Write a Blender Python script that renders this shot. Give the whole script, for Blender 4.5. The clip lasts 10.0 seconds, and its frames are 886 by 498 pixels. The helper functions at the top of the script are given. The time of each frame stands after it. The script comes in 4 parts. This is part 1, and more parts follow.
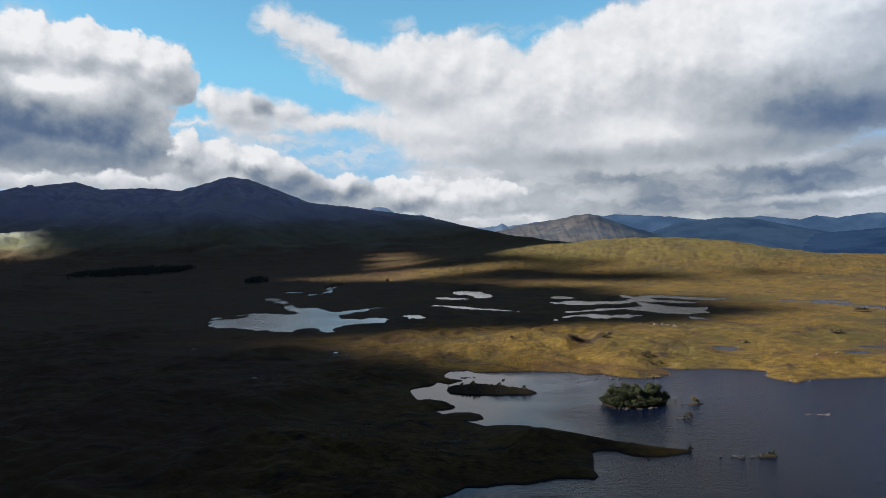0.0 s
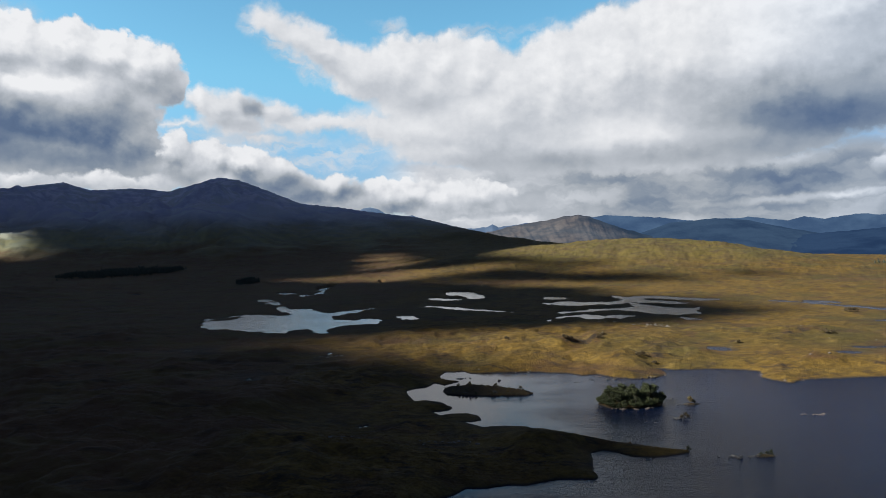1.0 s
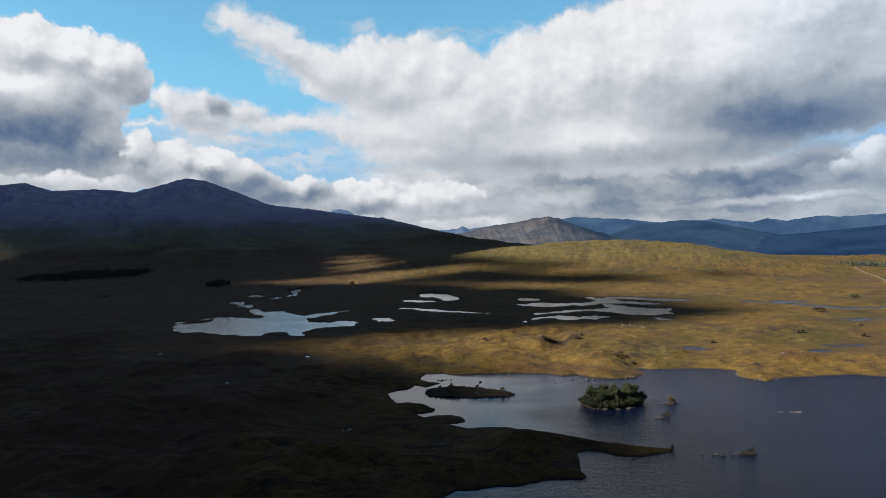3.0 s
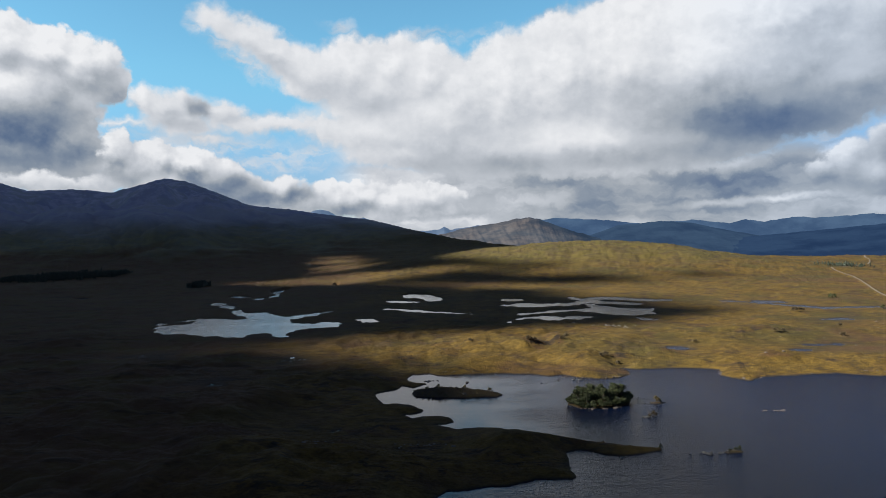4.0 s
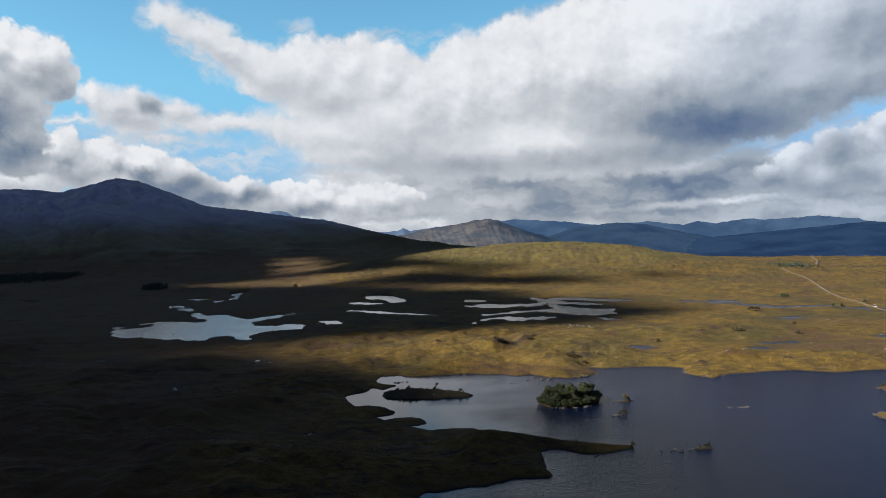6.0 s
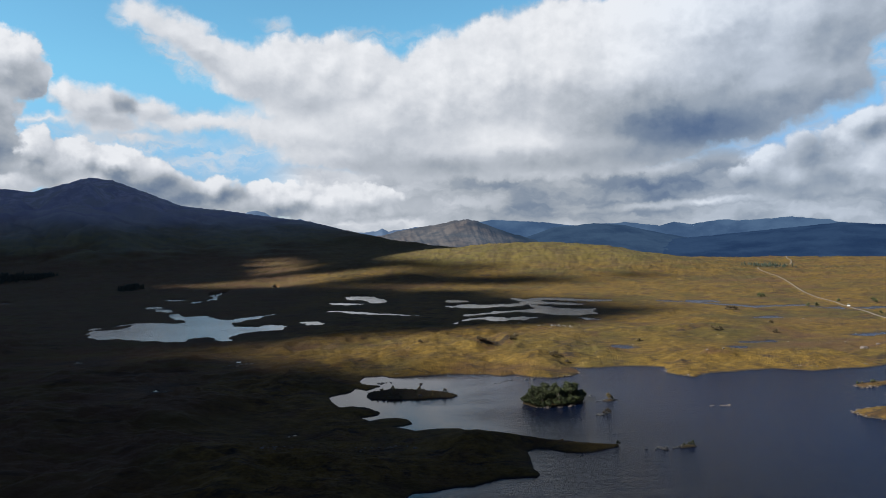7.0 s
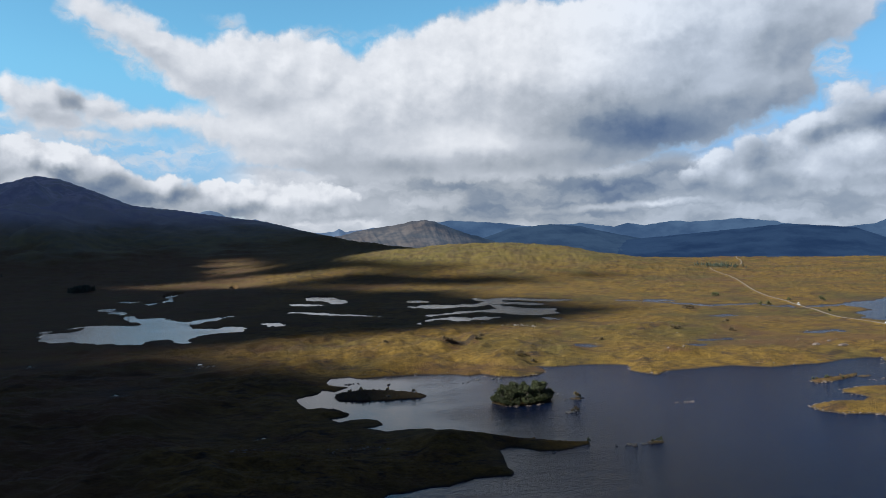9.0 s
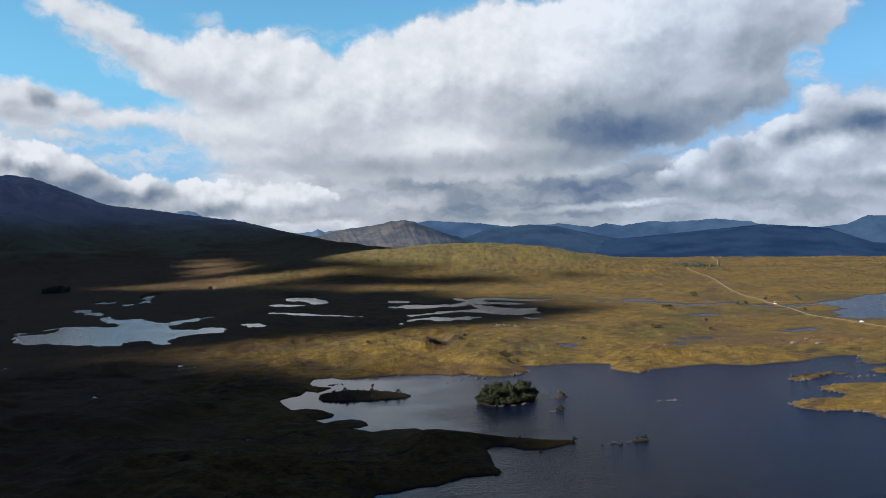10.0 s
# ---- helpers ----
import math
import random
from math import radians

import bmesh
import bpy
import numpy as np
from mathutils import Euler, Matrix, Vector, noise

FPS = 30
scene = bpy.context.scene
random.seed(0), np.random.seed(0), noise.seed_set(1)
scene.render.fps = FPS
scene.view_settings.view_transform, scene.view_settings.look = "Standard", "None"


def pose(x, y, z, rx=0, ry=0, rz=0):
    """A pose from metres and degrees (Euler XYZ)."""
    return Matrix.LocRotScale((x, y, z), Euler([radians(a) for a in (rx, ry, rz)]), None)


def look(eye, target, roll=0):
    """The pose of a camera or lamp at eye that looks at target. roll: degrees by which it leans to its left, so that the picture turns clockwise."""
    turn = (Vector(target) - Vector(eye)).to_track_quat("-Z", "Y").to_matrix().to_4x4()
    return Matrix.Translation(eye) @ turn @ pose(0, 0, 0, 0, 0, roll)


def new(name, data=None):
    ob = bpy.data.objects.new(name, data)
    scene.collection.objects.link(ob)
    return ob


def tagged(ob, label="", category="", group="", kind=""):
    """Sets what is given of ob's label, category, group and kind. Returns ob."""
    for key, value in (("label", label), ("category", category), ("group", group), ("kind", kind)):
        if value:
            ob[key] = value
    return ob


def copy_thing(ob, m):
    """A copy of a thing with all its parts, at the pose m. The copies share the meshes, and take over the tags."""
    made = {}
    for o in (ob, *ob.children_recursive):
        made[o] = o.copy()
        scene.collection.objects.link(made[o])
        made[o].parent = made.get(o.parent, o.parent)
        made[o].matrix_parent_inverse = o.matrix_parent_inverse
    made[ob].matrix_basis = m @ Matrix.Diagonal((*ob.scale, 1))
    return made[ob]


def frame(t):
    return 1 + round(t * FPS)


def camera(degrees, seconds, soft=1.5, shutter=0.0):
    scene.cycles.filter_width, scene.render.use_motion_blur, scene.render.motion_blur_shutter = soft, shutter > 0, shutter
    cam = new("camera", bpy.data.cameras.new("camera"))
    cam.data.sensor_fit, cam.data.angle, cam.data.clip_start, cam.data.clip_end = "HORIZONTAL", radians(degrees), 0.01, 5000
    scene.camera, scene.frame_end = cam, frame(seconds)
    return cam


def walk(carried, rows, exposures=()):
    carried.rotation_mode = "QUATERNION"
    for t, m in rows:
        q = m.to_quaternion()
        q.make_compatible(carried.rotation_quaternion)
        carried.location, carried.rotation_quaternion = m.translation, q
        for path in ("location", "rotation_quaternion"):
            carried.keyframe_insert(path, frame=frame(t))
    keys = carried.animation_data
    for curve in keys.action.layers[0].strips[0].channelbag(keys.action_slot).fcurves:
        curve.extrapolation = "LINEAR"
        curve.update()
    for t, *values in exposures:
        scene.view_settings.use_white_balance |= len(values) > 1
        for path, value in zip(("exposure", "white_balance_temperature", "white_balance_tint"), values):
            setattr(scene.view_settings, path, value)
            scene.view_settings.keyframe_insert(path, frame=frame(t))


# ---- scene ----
cam = camera(65.0, 10.0, soft=0.8)
walk(cam, [
    (0.0, look((2.782, -1.984, 75.860), (0.194, 97.964, 73.960), -1.05)),
    (0.5, look((1.276, -1.900, 75.890), (-0.686, 98.064, 74.041), -1.06)),
    (1.0, look((-0.228, -1.799, 75.915), (-1.404, 98.178, 74.113), -1.06)),
    (1.5, look((-1.730, -1.681, 75.933), (-1.978, 98.303, 74.176), -1.07)),
    (2.0, look((-3.228, -1.546, 75.946), (-2.425, 98.436, 74.230), -1.07)),
    (2.5, look((-4.722, -1.395, 75.953), (-2.761, 98.571, 74.274), -1.07)),
    (3.0, look((-6.211, -1.228, 75.954), (-3.000, 98.707, 74.309), -1.07)),
    (3.5, look((-7.694, -1.044, 75.949), (-3.157, 98.840, 74.335), -1.07)),
    (4.0, look((-9.171, -0.843, 75.938), (-3.245, 98.969, 74.351), -1.07)),
    (4.5, look((-10.640, -0.625, 75.922), (-3.275, 99.091, 74.359), -1.07)),
    (5.0, look((-12.101, -0.391, 75.899), (-3.258, 99.205, 74.357), -1.07)),
    (5.5, look((-13.554, -0.141, 75.871), (-3.204, 99.311, 74.345), -1.06)),
    (6.0, look((-14.997, 0.127, 75.837), (-3.121, 99.408, 74.325), -1.06)),
    (6.5, look((-16.429, 0.411, 75.796), (-3.017, 99.496, 74.295), -1.05)),
    (7.0, look((-17.851, 0.711, 75.750), (-2.899, 99.576, 74.256), -1.04)),
    (7.5, look((-19.261, 1.028, 75.699), (-2.770, 99.648, 74.207), -1.03)),
    (8.0, look((-20.658, 1.362, 75.641), (-2.636, 99.714, 74.149), -1.02)),
    (8.5, look((-22.042, 1.713, 75.577), (-2.499, 99.773, 74.082), -1.01)),
    (9.0, look((-23.412, 2.080, 75.508), (-2.362, 99.828, 74.006), -1.00)),
    (9.5, look((-24.767, 2.463, 75.433), (-2.224, 99.878, 73.921), -0.98)),
    (10.0, look((-26.106, 2.864, 75.351), (-2.086, 99.924, 73.826), -0.97)),
], exposures=[(0.0, 1.77, 6270, 10), (5.0, 1.76, 6250, 10), (10.0, 1.74, 6000, 10)])

# ---------------------------------------------------------------- node helpers
def tree_of(block):
    block.use_nodes = True
    block.node_tree.nodes.clear()
    return block.node_tree


class Nodes:
    """A short way to write node graphs."""

    def __init__(self, tree):
        self.tree = tree

    def add(self, kind, ins=()):
        n = self.tree.nodes.new(kind)
        return self.feed(n, ins)

    def feed(self, n, ins):
        for key, value in dict(ins).items():
            sock = n.inputs[key]
            if isinstance(value, bpy.types.NodeSocket):
                self.tree.links.new(value, sock)
            else:
                sock.default_value = value
        return n

    def math(self, op, a, b=0.0, c=0.0, clamp=False):
        n = self.tree.nodes.new("ShaderNodeMath")
        n.operation, n.use_clamp = op, clamp
        return self.feed(n, {0: a, 1: b, 2: c}).outputs[0]

    def vec(self, op, a, b=(0, 0, 0)):
        n = self.tree.nodes.new("ShaderNodeVectorMath")
        n.operation = op
        self.feed(n, {0: a, 1: b})
        return n.outputs["Value"] if op in ("LENGTH", "DISTANCE", "DOT_PRODUCT") else n.outputs[0]

    def noise(self, vector, scale, detail=4.0, rough=0.5, warp=0.0):
        return self.add("ShaderNodeTexNoise", {"Vector": vector, "Scale": scale, "Detail": detail, "Roughness": rough, "Distortion": warp}).outputs["Fac"]

    def map(self, value, a, b, c=0.0, d=1.0, smooth=True):
        n = self.tree.nodes.new("ShaderNodeMapRange")
        n.interpolation_type = "SMOOTHSTEP" if smooth else "LINEAR"
        return self.feed(n, {"Value": value, "From Min": a, "From Max": b, "To Min": c, "To Max": d}).outputs[0]

    def mix(self, fac, a, b, blend="MIX"):
        n = self.tree.nodes.new("ShaderNodeMix")
        n.data_type, n.blend_type = "RGBA", blend
        return self.feed(n, {0: fac, 6: a, 7: b}).outputs[2]

    def scaled(self, vector, s):
        return self.add("ShaderNodeMapping", {"Vector": vector, "Scale": s}).outputs[0]


# ---------------------------------------------------------------- sky and sun
SUN_AZ, SUN_EL = -105.0, 35.0  # degrees from +y towards +x, and above the ground
sun_way = Vector((math.sin(radians(SUN_AZ)) * math.cos(radians(SUN_EL)), math.cos(radians(SUN_AZ)) * math.cos(radians(SUN_EL)), math.sin(radians(SUN_EL))))

# cumulus banks: azimuth, elevation, half width, half height in degrees, tilt, and for the shades their depth
WEST_BANK = [
    (-31.6, 14, 2.6, 1.7, 0), (-28.7, 14.1, 2.2, 1.7, 0), (-25.9, 13.6, 2.3, 1.9, 0), (-23.6, 13.1, 2.2, 1.8, 0), (-21.9, 11.8, 1.1, 1.2, 0),
    (-31.7, 10.3, 4.2, 2.9, 0), (-27, 9.9, 4.2, 3.2, 0), (-24.7, 7.5, 1.8, 2.1, 0), (-29.3, 6.9, 5.4, 1.7, 0), (-32.4, 7, 4.1, 1.5, 0),
    (-36.2, 11.4, 3.8, 4, 0), (-35.7, 7.7, 4.4, 2.3, 0), (-24, 5.9, 1.4, 0.9, 0)]
GREAT_BANK = [
    (-14.2, 16.7, 1.1, 0.5, -15), (-12.3, 15.9, 1.8, 0.8, -30), (-9.9, 14.6, 2.5, 1.2, -28), (-7.2, 13.1, 2.8, 1.8, -20), (-3.7, 13.6, 2.8, 2.3, 0),
    (-0.5, 13.6, 2.5, 2.4, 0), (2.3, 13.1, 2.8, 2.4, 0), (-2.4, 11.8, 3.7, 2, 0), (5.3, 11.4, 3.2, 3.1, 0), (4.1, 9.2, 7.8, 2.7, 0),
    (-2.4, 8.9, 4.2, 1.3, 0), (-6.3, 9.4, 2.1, 0.5, 0), (9.1, 11.8, 4, 4.3, 0), (13.5, 12.4, 4.8, 5, 0)]
GREAT_BANK_EAST = [
    (18.6, 12.8, 5.7, 5.8, 0), (16.5, 7.5, 8, 2.2, 0), (9, 6.7, 8.5, 1.6, 0), (0.8, 6.9, 5.1, 1.3, 0), (24.5, 12.6, 6.4, 5.9, 0),
    (23.3, 7.2, 6.1, 2.1, 0), (29.8, 15.5, 6.4, 6.6, 0), (36.4, 15.6, 5.1, 4.7, 0), (40.6, 16.2, 3.5, 2.7, 0), (34.4, 10.9, 5.7, 2.6, 0),
    (29.3, 9.6, 6.5, 2.6, 0), (37.9, 11, 2.1, 2, 0), (26.2, 8.5, 6.2, 1.9, 0)]
LOW_CUMULI = [
    (-31.8, 5, 3.1, 1.1, 0), (-27.5, 4.9, 3.4, 0.7, 0), (-24.4, 4.7, 3.2, 0.9, 0), (-35.8, 5.1, 2.9, 1.3, 0), (-21.8, 6.8, 1.1, 1.5, 0),
    (-20.8, 5.5, 1.7, 1.3, 0), (-18.9, 6.2, 1.4, 1.6, 0), (-16.5, 6, 1.9, 1.3, 0), (-14.3, 5.1, 2, 1.3, 0), (-11.7, 4, 2.3, 1, 0),
    (-9.4, 4.2, 1.6, 1.1, 0), (-8.1, 3.2, 1.2, 0.8, 0), (-17.4, 4.6, 3, 1.3, 0), (-5.3, 3.4, 1.8, 1.2, 0), (-3.2, 3.4, 1.9, 1.2, 0),
    (-1.1, 2.9, 1.9, 1.4, 0), (1.7, 3.3, 2.8, 1.3, 0), (-10.1, 3.2, 2.2, 1.3, 0)]
SMALL_CUMULI = [
    (-19.6, 10.8, 1, 0.8, 0), (-18.3, 10.2, 1.4, 0.9, 0), (-16.6, 10.4, 1.7, 0.8, 0), (-16.9, 9, 1.6, 0.7, 0), (-14, 10.2, 1.8, 0.7, 0),
    (-12, 9.4, 2, 0.5, 0), (-9.1, 9.2, 2.5, 0.4, 0), (-15.6, 8.2, 2, 0.3, 0), (-20.9, 9, 1.7, 0.1, 0)]
EAST_CUMULI = [
    (32.2, 4.6, 0.7, 0.6, 0), (33.7, 5.4, 1.1, 1, 0), (35.9, 6.1, 1.4, 1, 0), (38.3, 6.4, 1.2, 1.1, 0), (40.2, 7.3, 1.5, 1.1, 0),
    (41.9, 8, 1.2, 0.9, 0), (42.6, 9.6, 1, 0.6, 0), (44.2, 8.2, 2.1, 1.1, 0), (45.9, 8.4, 2, 1.2, 0), (48.1, 7.9, 1.9, 2.3, 0),
    (43.4, 5.7, 3.9, 2, 0), (39.8, 4.3, 4.1, 1.4, 0), (35.9, 3.8, 3.6, 1.3, 0), (46.2, 4.3, 3.7, 2.7, 0)]
VEILS = [
    (-9.8, 6.9, 5.5, 0.5, 0), (-14.3, 7.6, 4, 0.7, 0), (-11.7, 6, 5.4, 0.5, 0), (-5.2, 7.1, 3.7, 0.8, 0), (-13.2, 15.2, 1.8, 0.8, -25),
    (-11.5, 13.5, 2.7, 0.6, -30), (-15, 16.3, 1.3, 0.8, 0), (1.9, 16, 2.8, 0.5, 0), (8.7, 16.3, 1.8, 0.4, 0), (-17.8, 7.9, 2.6, 0.6, 0),
    (-32.2, 15.9, 1.4, 0.5, 0), (-4.6, 16.7, 0.9, 0.4, 0), (42.1, 10.2, 1.6, 1, 0), (45.5, 9.8, 2, 0.6, 0), (37.9, 7.5, 3.5, 0.4, 0),
    (32.7, 7.2, 2.1, 0.9, 0), (41.3, 12.2, 1.5, 1.6, 0)]
WEST_SHADES = [
    (-28.5, 7.6, 7, 2.9, 0, 0.43), (-31.7, 7.8, 4.8, 2.4, 0, 0.12), (-24.6, 5.8, 2.4, 1.7, 0, 0.15), (-21.8, 11.4, 1.2, 1.5, 0, 0.3), (-33, 12.4, 2, 0.8, 0, 0.22),
    (-28.4, 12.4, 1.7, 0.8, 0, 0.15), (-25.4, 10.8, 2.3, 1.6, 0, 0.2), (-24, 12.5, 2.4, 1.2, 0, 0.08), (-30.4, 11.2, 2.5, 0.6, 0, -0.16), (-35.7, 8.9, 3.8, 3.4, 0, 0.3)]
GREAT_SHADES = [
    (28.8, 7.9, 8, 3.5, 0, 0.17), (22.5, 9.3, 8.5, 2.9, -8, 0.14), (19.7, 6, 6.1, 1.1, -3, 0.16), (9, 5.8, 7.2, 1.2, 0, 0.2), (2.2, 6.7, 5.5, 1.1, 0, 0.1),
    (-3.3, 11.4, 4.2, 1.1, -10, 0.1), (5.4, 9.1, 5.5, 1.3, 0, 0.08), (-9.7, 13.6, 3.2, 0.6, -28, 0.1), (15.2, 8.6, 4.7, 1, 0, -0.08), (34.3, 9, 8.2, 2.1, 5, 0.17),
    (39.5, 13.6, 4.1, 4.7, 0, 0.16), (34.8, 12.5, 9.7, 4.9, 0, 0.08), (26.7, 8, 5.7, 1.8, 0, 0.16), (25, 17.1, 7.1, 5, 0, -0.04)]
LOW_SHADES = [
    (-21.6, 5.5, 1.8, 1.2, 0, 0.26), (-14.4, 4.2, 4, 1, -10, 0.3), (-9.9, 3.3, 3.2, 0.8, 0, 0.32), (-12.6, 4.7, 2.7, 0.6, -20, 0.2), (-16.5, 5.1, 1.7, 0.6, -20, 0.15),
    (-4.4, 2.5, 2.8, 0.6, 0, 0.22), (-8.1, 3.9, 1.1, 0.7, 0, 0.2), (9.5, 4.7, 6.7, 1.2, 0, 0.16), (18.5, 3.2, 9.4, 1.6, 0, 0.17), (28, 4, 6, 1.3, 0, 0.2),
    (23.2, 1.5, 7.7, 0.7, 0, 0.12), (14.3, 1.8, 4.7, 0.9, 0, 0.14), (2.1, 1.9, 4.2, 0.4, 0, 0.2), (25.5, 5.7, 2, 0.6, 0, -0.32), (26.6, 2.4, 5.4, 0.3, 3, -0.26)]
EAST_SHADES = [
    (36.5, 6, 1.7, 1.1, 0, 0.26), (41.1, 7, 1.7, 0.9, 20, 0.28), (44.5, 8, 2.6, 0.9, 0, 0.34), (46.2, 7.2, 2.7, 1.2, 0, 0.2), (34.7, 3.4, 4.9, 1, 0, 0.2),
    (40.5, 2.1, 5.2, 0.7, 0, 0.24), (37.9, 4.4, 1.6, 1.1, 0, 0.2), (45.5, 3.3, 3, 0.6, 0, 0.2), (28.4, 4.1, 4.8, 1.1, 0, 0.26), (46.2, 5.1, 2, 1.2, 0, 0.12)]
SMALL_SHADES = [
    (-15.8, 10.4, 1, 0.7, 0, 0.36), (-17.7, 9.9, 1, 0.5, 0, 0.12), (-16.9, 9, 1.7, 0.4, 0, 0.15), (-13.4, 9.8, 2.2, 0.4, 0, 0.05)]


def build_sky():
    world = bpy.data.worlds.new("sky")
    scene.world = world
    n = Nodes(tree_of(world))
    sky = n.add("ShaderNodeTexSky")
    sky.sky_type, sky.sun_disc, sky.sun_elevation, sky.sun_rotation = "NISHITA", False, radians(SUN_EL), radians(SUN_AZ)
    sky.air_density, sky.dust_density, sky.ozone_density = 1.0, 0.6, 1.6
    way = n.add("ShaderNodeTexCoord").outputs["Generated"]
    xyz = n.add("ShaderNodeSeparateXYZ", {0: way})
    az = n.math("MULTIPLY", n.math("ARCTAN2", xyz.outputs[0], xyz.outputs[1]), 180 / math.pi)
    el = n.math("MULTIPLY", n.math("ARCSINE", xyz.outputs[2]), 180 / math.pi)
    flat = n.add("ShaderNodeCombineXYZ", {0: az, 1: el}).outputs[0]

    def bend(at, amount):
        """Ragged edges: the plan of the banks is warped by noise at two sizes."""
        w1 = n.add("ShaderNodeTexNoise", {"Vector": at, "Scale": 0.35, "Detail": 2.0}).outputs["Color"]
        w2 = n.add("ShaderNodeTexNoise", {"Vector": at, "Scale": 1.0, "Detail": 3.5, "Roughness": 0.55}).outputs["Color"]
        off = n.vec("MULTIPLY", n.vec("SUBTRACT", w1, (0.5, 0.5, 0.5)), (2.2 * amount, 1.3 * amount, 0))
        off2 = n.vec("MULTIPLY", n.vec("SUBTRACT", w2, (0.5, 0.5, 0.5)), (1.7 * amount, 1.3 * amount, 0))
        return n.vec("ADD", n.vec("ADD", at, off), off2)

    def billow(at):
        """Rounded heads at several sizes, 0 at their middles."""
        v = n.tree.nodes.new("ShaderNodeTexVoronoi")
        v.feature, v.normalize = "SMOOTH_F1", True
        n.feed(v, {"Vector": n.scaled(at, (0.8, 1.0, 1)), "Scale": 0.62, "Detail": 2.6, "Roughness": 0.42, "Lacunarity": 2.3, "Smoothness": 0.5})
        return v.outputs["Distance"]

    def ratio(at, a, e, rx, ry, tilt):
        if tilt == 0:
            near = n.add("ShaderNodeVectorMath", {0: at, 1: (1 / rx, 1 / ry, 0), 2: (-a / rx, -e / ry, 0)})
            near.operation = "MULTIPLY_ADD"
        else:
            near = n.tree.nodes.new("ShaderNodeMapping")
            near.vector_type = "TEXTURE"
            n.feed(near, {"Vector": at, "Location": (a, e, 0), "Rotation": (0, 0, radians(tilt)), "Scale": (rx, ry, 1)})
        return n.vec("LENGTH", near.outputs[0])

    def field(banks, soft, at):
        """Degrees outside the nearest bank, negative within."""
        out = None
        for a, e, rx, ry, tilt in banks:
            d = n.math("MULTIPLY_ADD", ratio(at, a, e, rx, ry, tilt), min(rx, ry), -min(rx, ry))
            out = d if out is None else n.math("SMOOTH_MIN", out, d, soft)
        return out

    def shade(banks, at):
        out = 0.0
        for a, e, rx, ry, tilt, s in banks:
            out = n.math("ADD", out, n.map(ratio(at, a, e, rx, ry, tilt), 1.6, 0.0, 0.0, s))
        return out

    bent, still = bend(flat, 1.0), bend(flat, 0.6)
    heads = billow(bent)
    toward = n.vec("ADD", flat, (-0.45, 0.75, 0))
    bent_up = bend(toward, 1.0)
    heads_up = billow(bent_up)

    def layer(under, banks, soft, edge, lumps, base, relief, shades):
        """One rank of cloud over what stands behind it; each returns cover and light."""
        d = n.math("MULTIPLY_ADD", heads, lumps, field(banks, soft, bent))
        up = n.math("MULTIPLY_ADD", heads_up, lumps, field(banks, soft, bent_up))
        d, up = n.math("SUBTRACT", d, lumps * 0.45), n.math("SUBTRACT", up, lumps * 0.45)
        cover = n.map(d, edge[0], edge[1])
        facing = n.math("MAXIMUM", n.math("MINIMUM", n.math("MULTIPLY", n.math("SUBTRACT", up, d), relief), 0.14), -0.2)
        light = n.math("SUBTRACT", n.math("ADD", base, facing), shade(shades, still))
        light = n.math("MAXIMUM", light, 0.28)
        old_cover, old_light = under
        blend = n.add("ShaderNodeMix", {0: cover, 2: old_light, 3: light}).outputs[0]
        return n.math("MAXIMUM", old_cover, cover), blend

    east = n.map(az, 17.0, 34.0)
    # low grey layers in streaks along the horizon
    streak = n.noise(n.scaled(bent, (0.2, 0.6, 1)), 0.9, 4.0, 0.5)
    low_cover = n.math("MULTIPLY", n.map(n.math("MULTIPLY_ADD", streak, 2.0, el), 8.0, 6.4), n.map(az, -7.0, -2.0))
    low_cover = n.math("MAXIMUM", low_cover, n.map(el, 2.0, 0.6))
    low_light = n.math("MULTIPLY_ADD", n.map(streak, 0.34, 0.66), 0.20, n.map(az, -4.0, 28.0, 0.76, 0.60))
    low_light = n.math("SUBTRACT", low_light, shade(LOW_SHADES[7:], still))
    low_light = n.math("MAXIMUM", low_light, 0.36)
    state = (low_cover, low_light)
    # thin veils between the banks
    wisps = n.map(n.noise(n.scaled(bent, (0.4, 1.0, 1)), 0.8, 5.0, 0.6), 0.36, 0.62, 0.05, 0.8)
    thin = n.math("MULTIPLY", n.map(field(VEILS, 0.4, bent), 0.5, -0.5), wisps)
    thin_mix = n.add("ShaderNodeMix", {0: thin, 2: state[1], 3: 0.86}).outputs[0]
    state = (n.math("MAXIMUM", state[0], thin), thin_mix)
    state = layer(state, LOW_CUMULI, 0.5, (0.22, -0.18), 1.3, 0.84, 0.17, LOW_SHADES[:7])
    state = layer(state, SMALL_CUMULI, 0.5, (0.45, -0.35), 1.0, 0.87, 0.10, SMALL_SHADES)
    state = layer(state, EAST_CUMULI, 0.6, (0.35, -0.3), 1.2, 0.82, 0.12, EAST_SHADES)
    state = layer(state, GREAT_BANK + GREAT_BANK_EAST, 1.0, (0.55, -0.45), 1.3, 0.90, 0.075, GREAT_SHADES)
    state = layer(state, WEST_BANK, 0.6, (0.22, -0.2), 1.5, 0.91, 0.13, WEST_SHADES)
    # beyond the named banks broken cloud goes on all round
    wide = n.noise(n.scaled(way, (1, 1, 2.5)), 2.2, 6.0, 0.55)
    around = n.math("MAXIMUM", n.map(az, -40.0, -50.0), n.math("MAXIMUM", n.map(az, 52.0, 62.0), n.map(el, 19.0, 23.0)))
    cover = n.add("ShaderNodeMix", {0: around, 2: state[0], 3: n.map(wide, 0.38, 0.52)}).outputs[0]
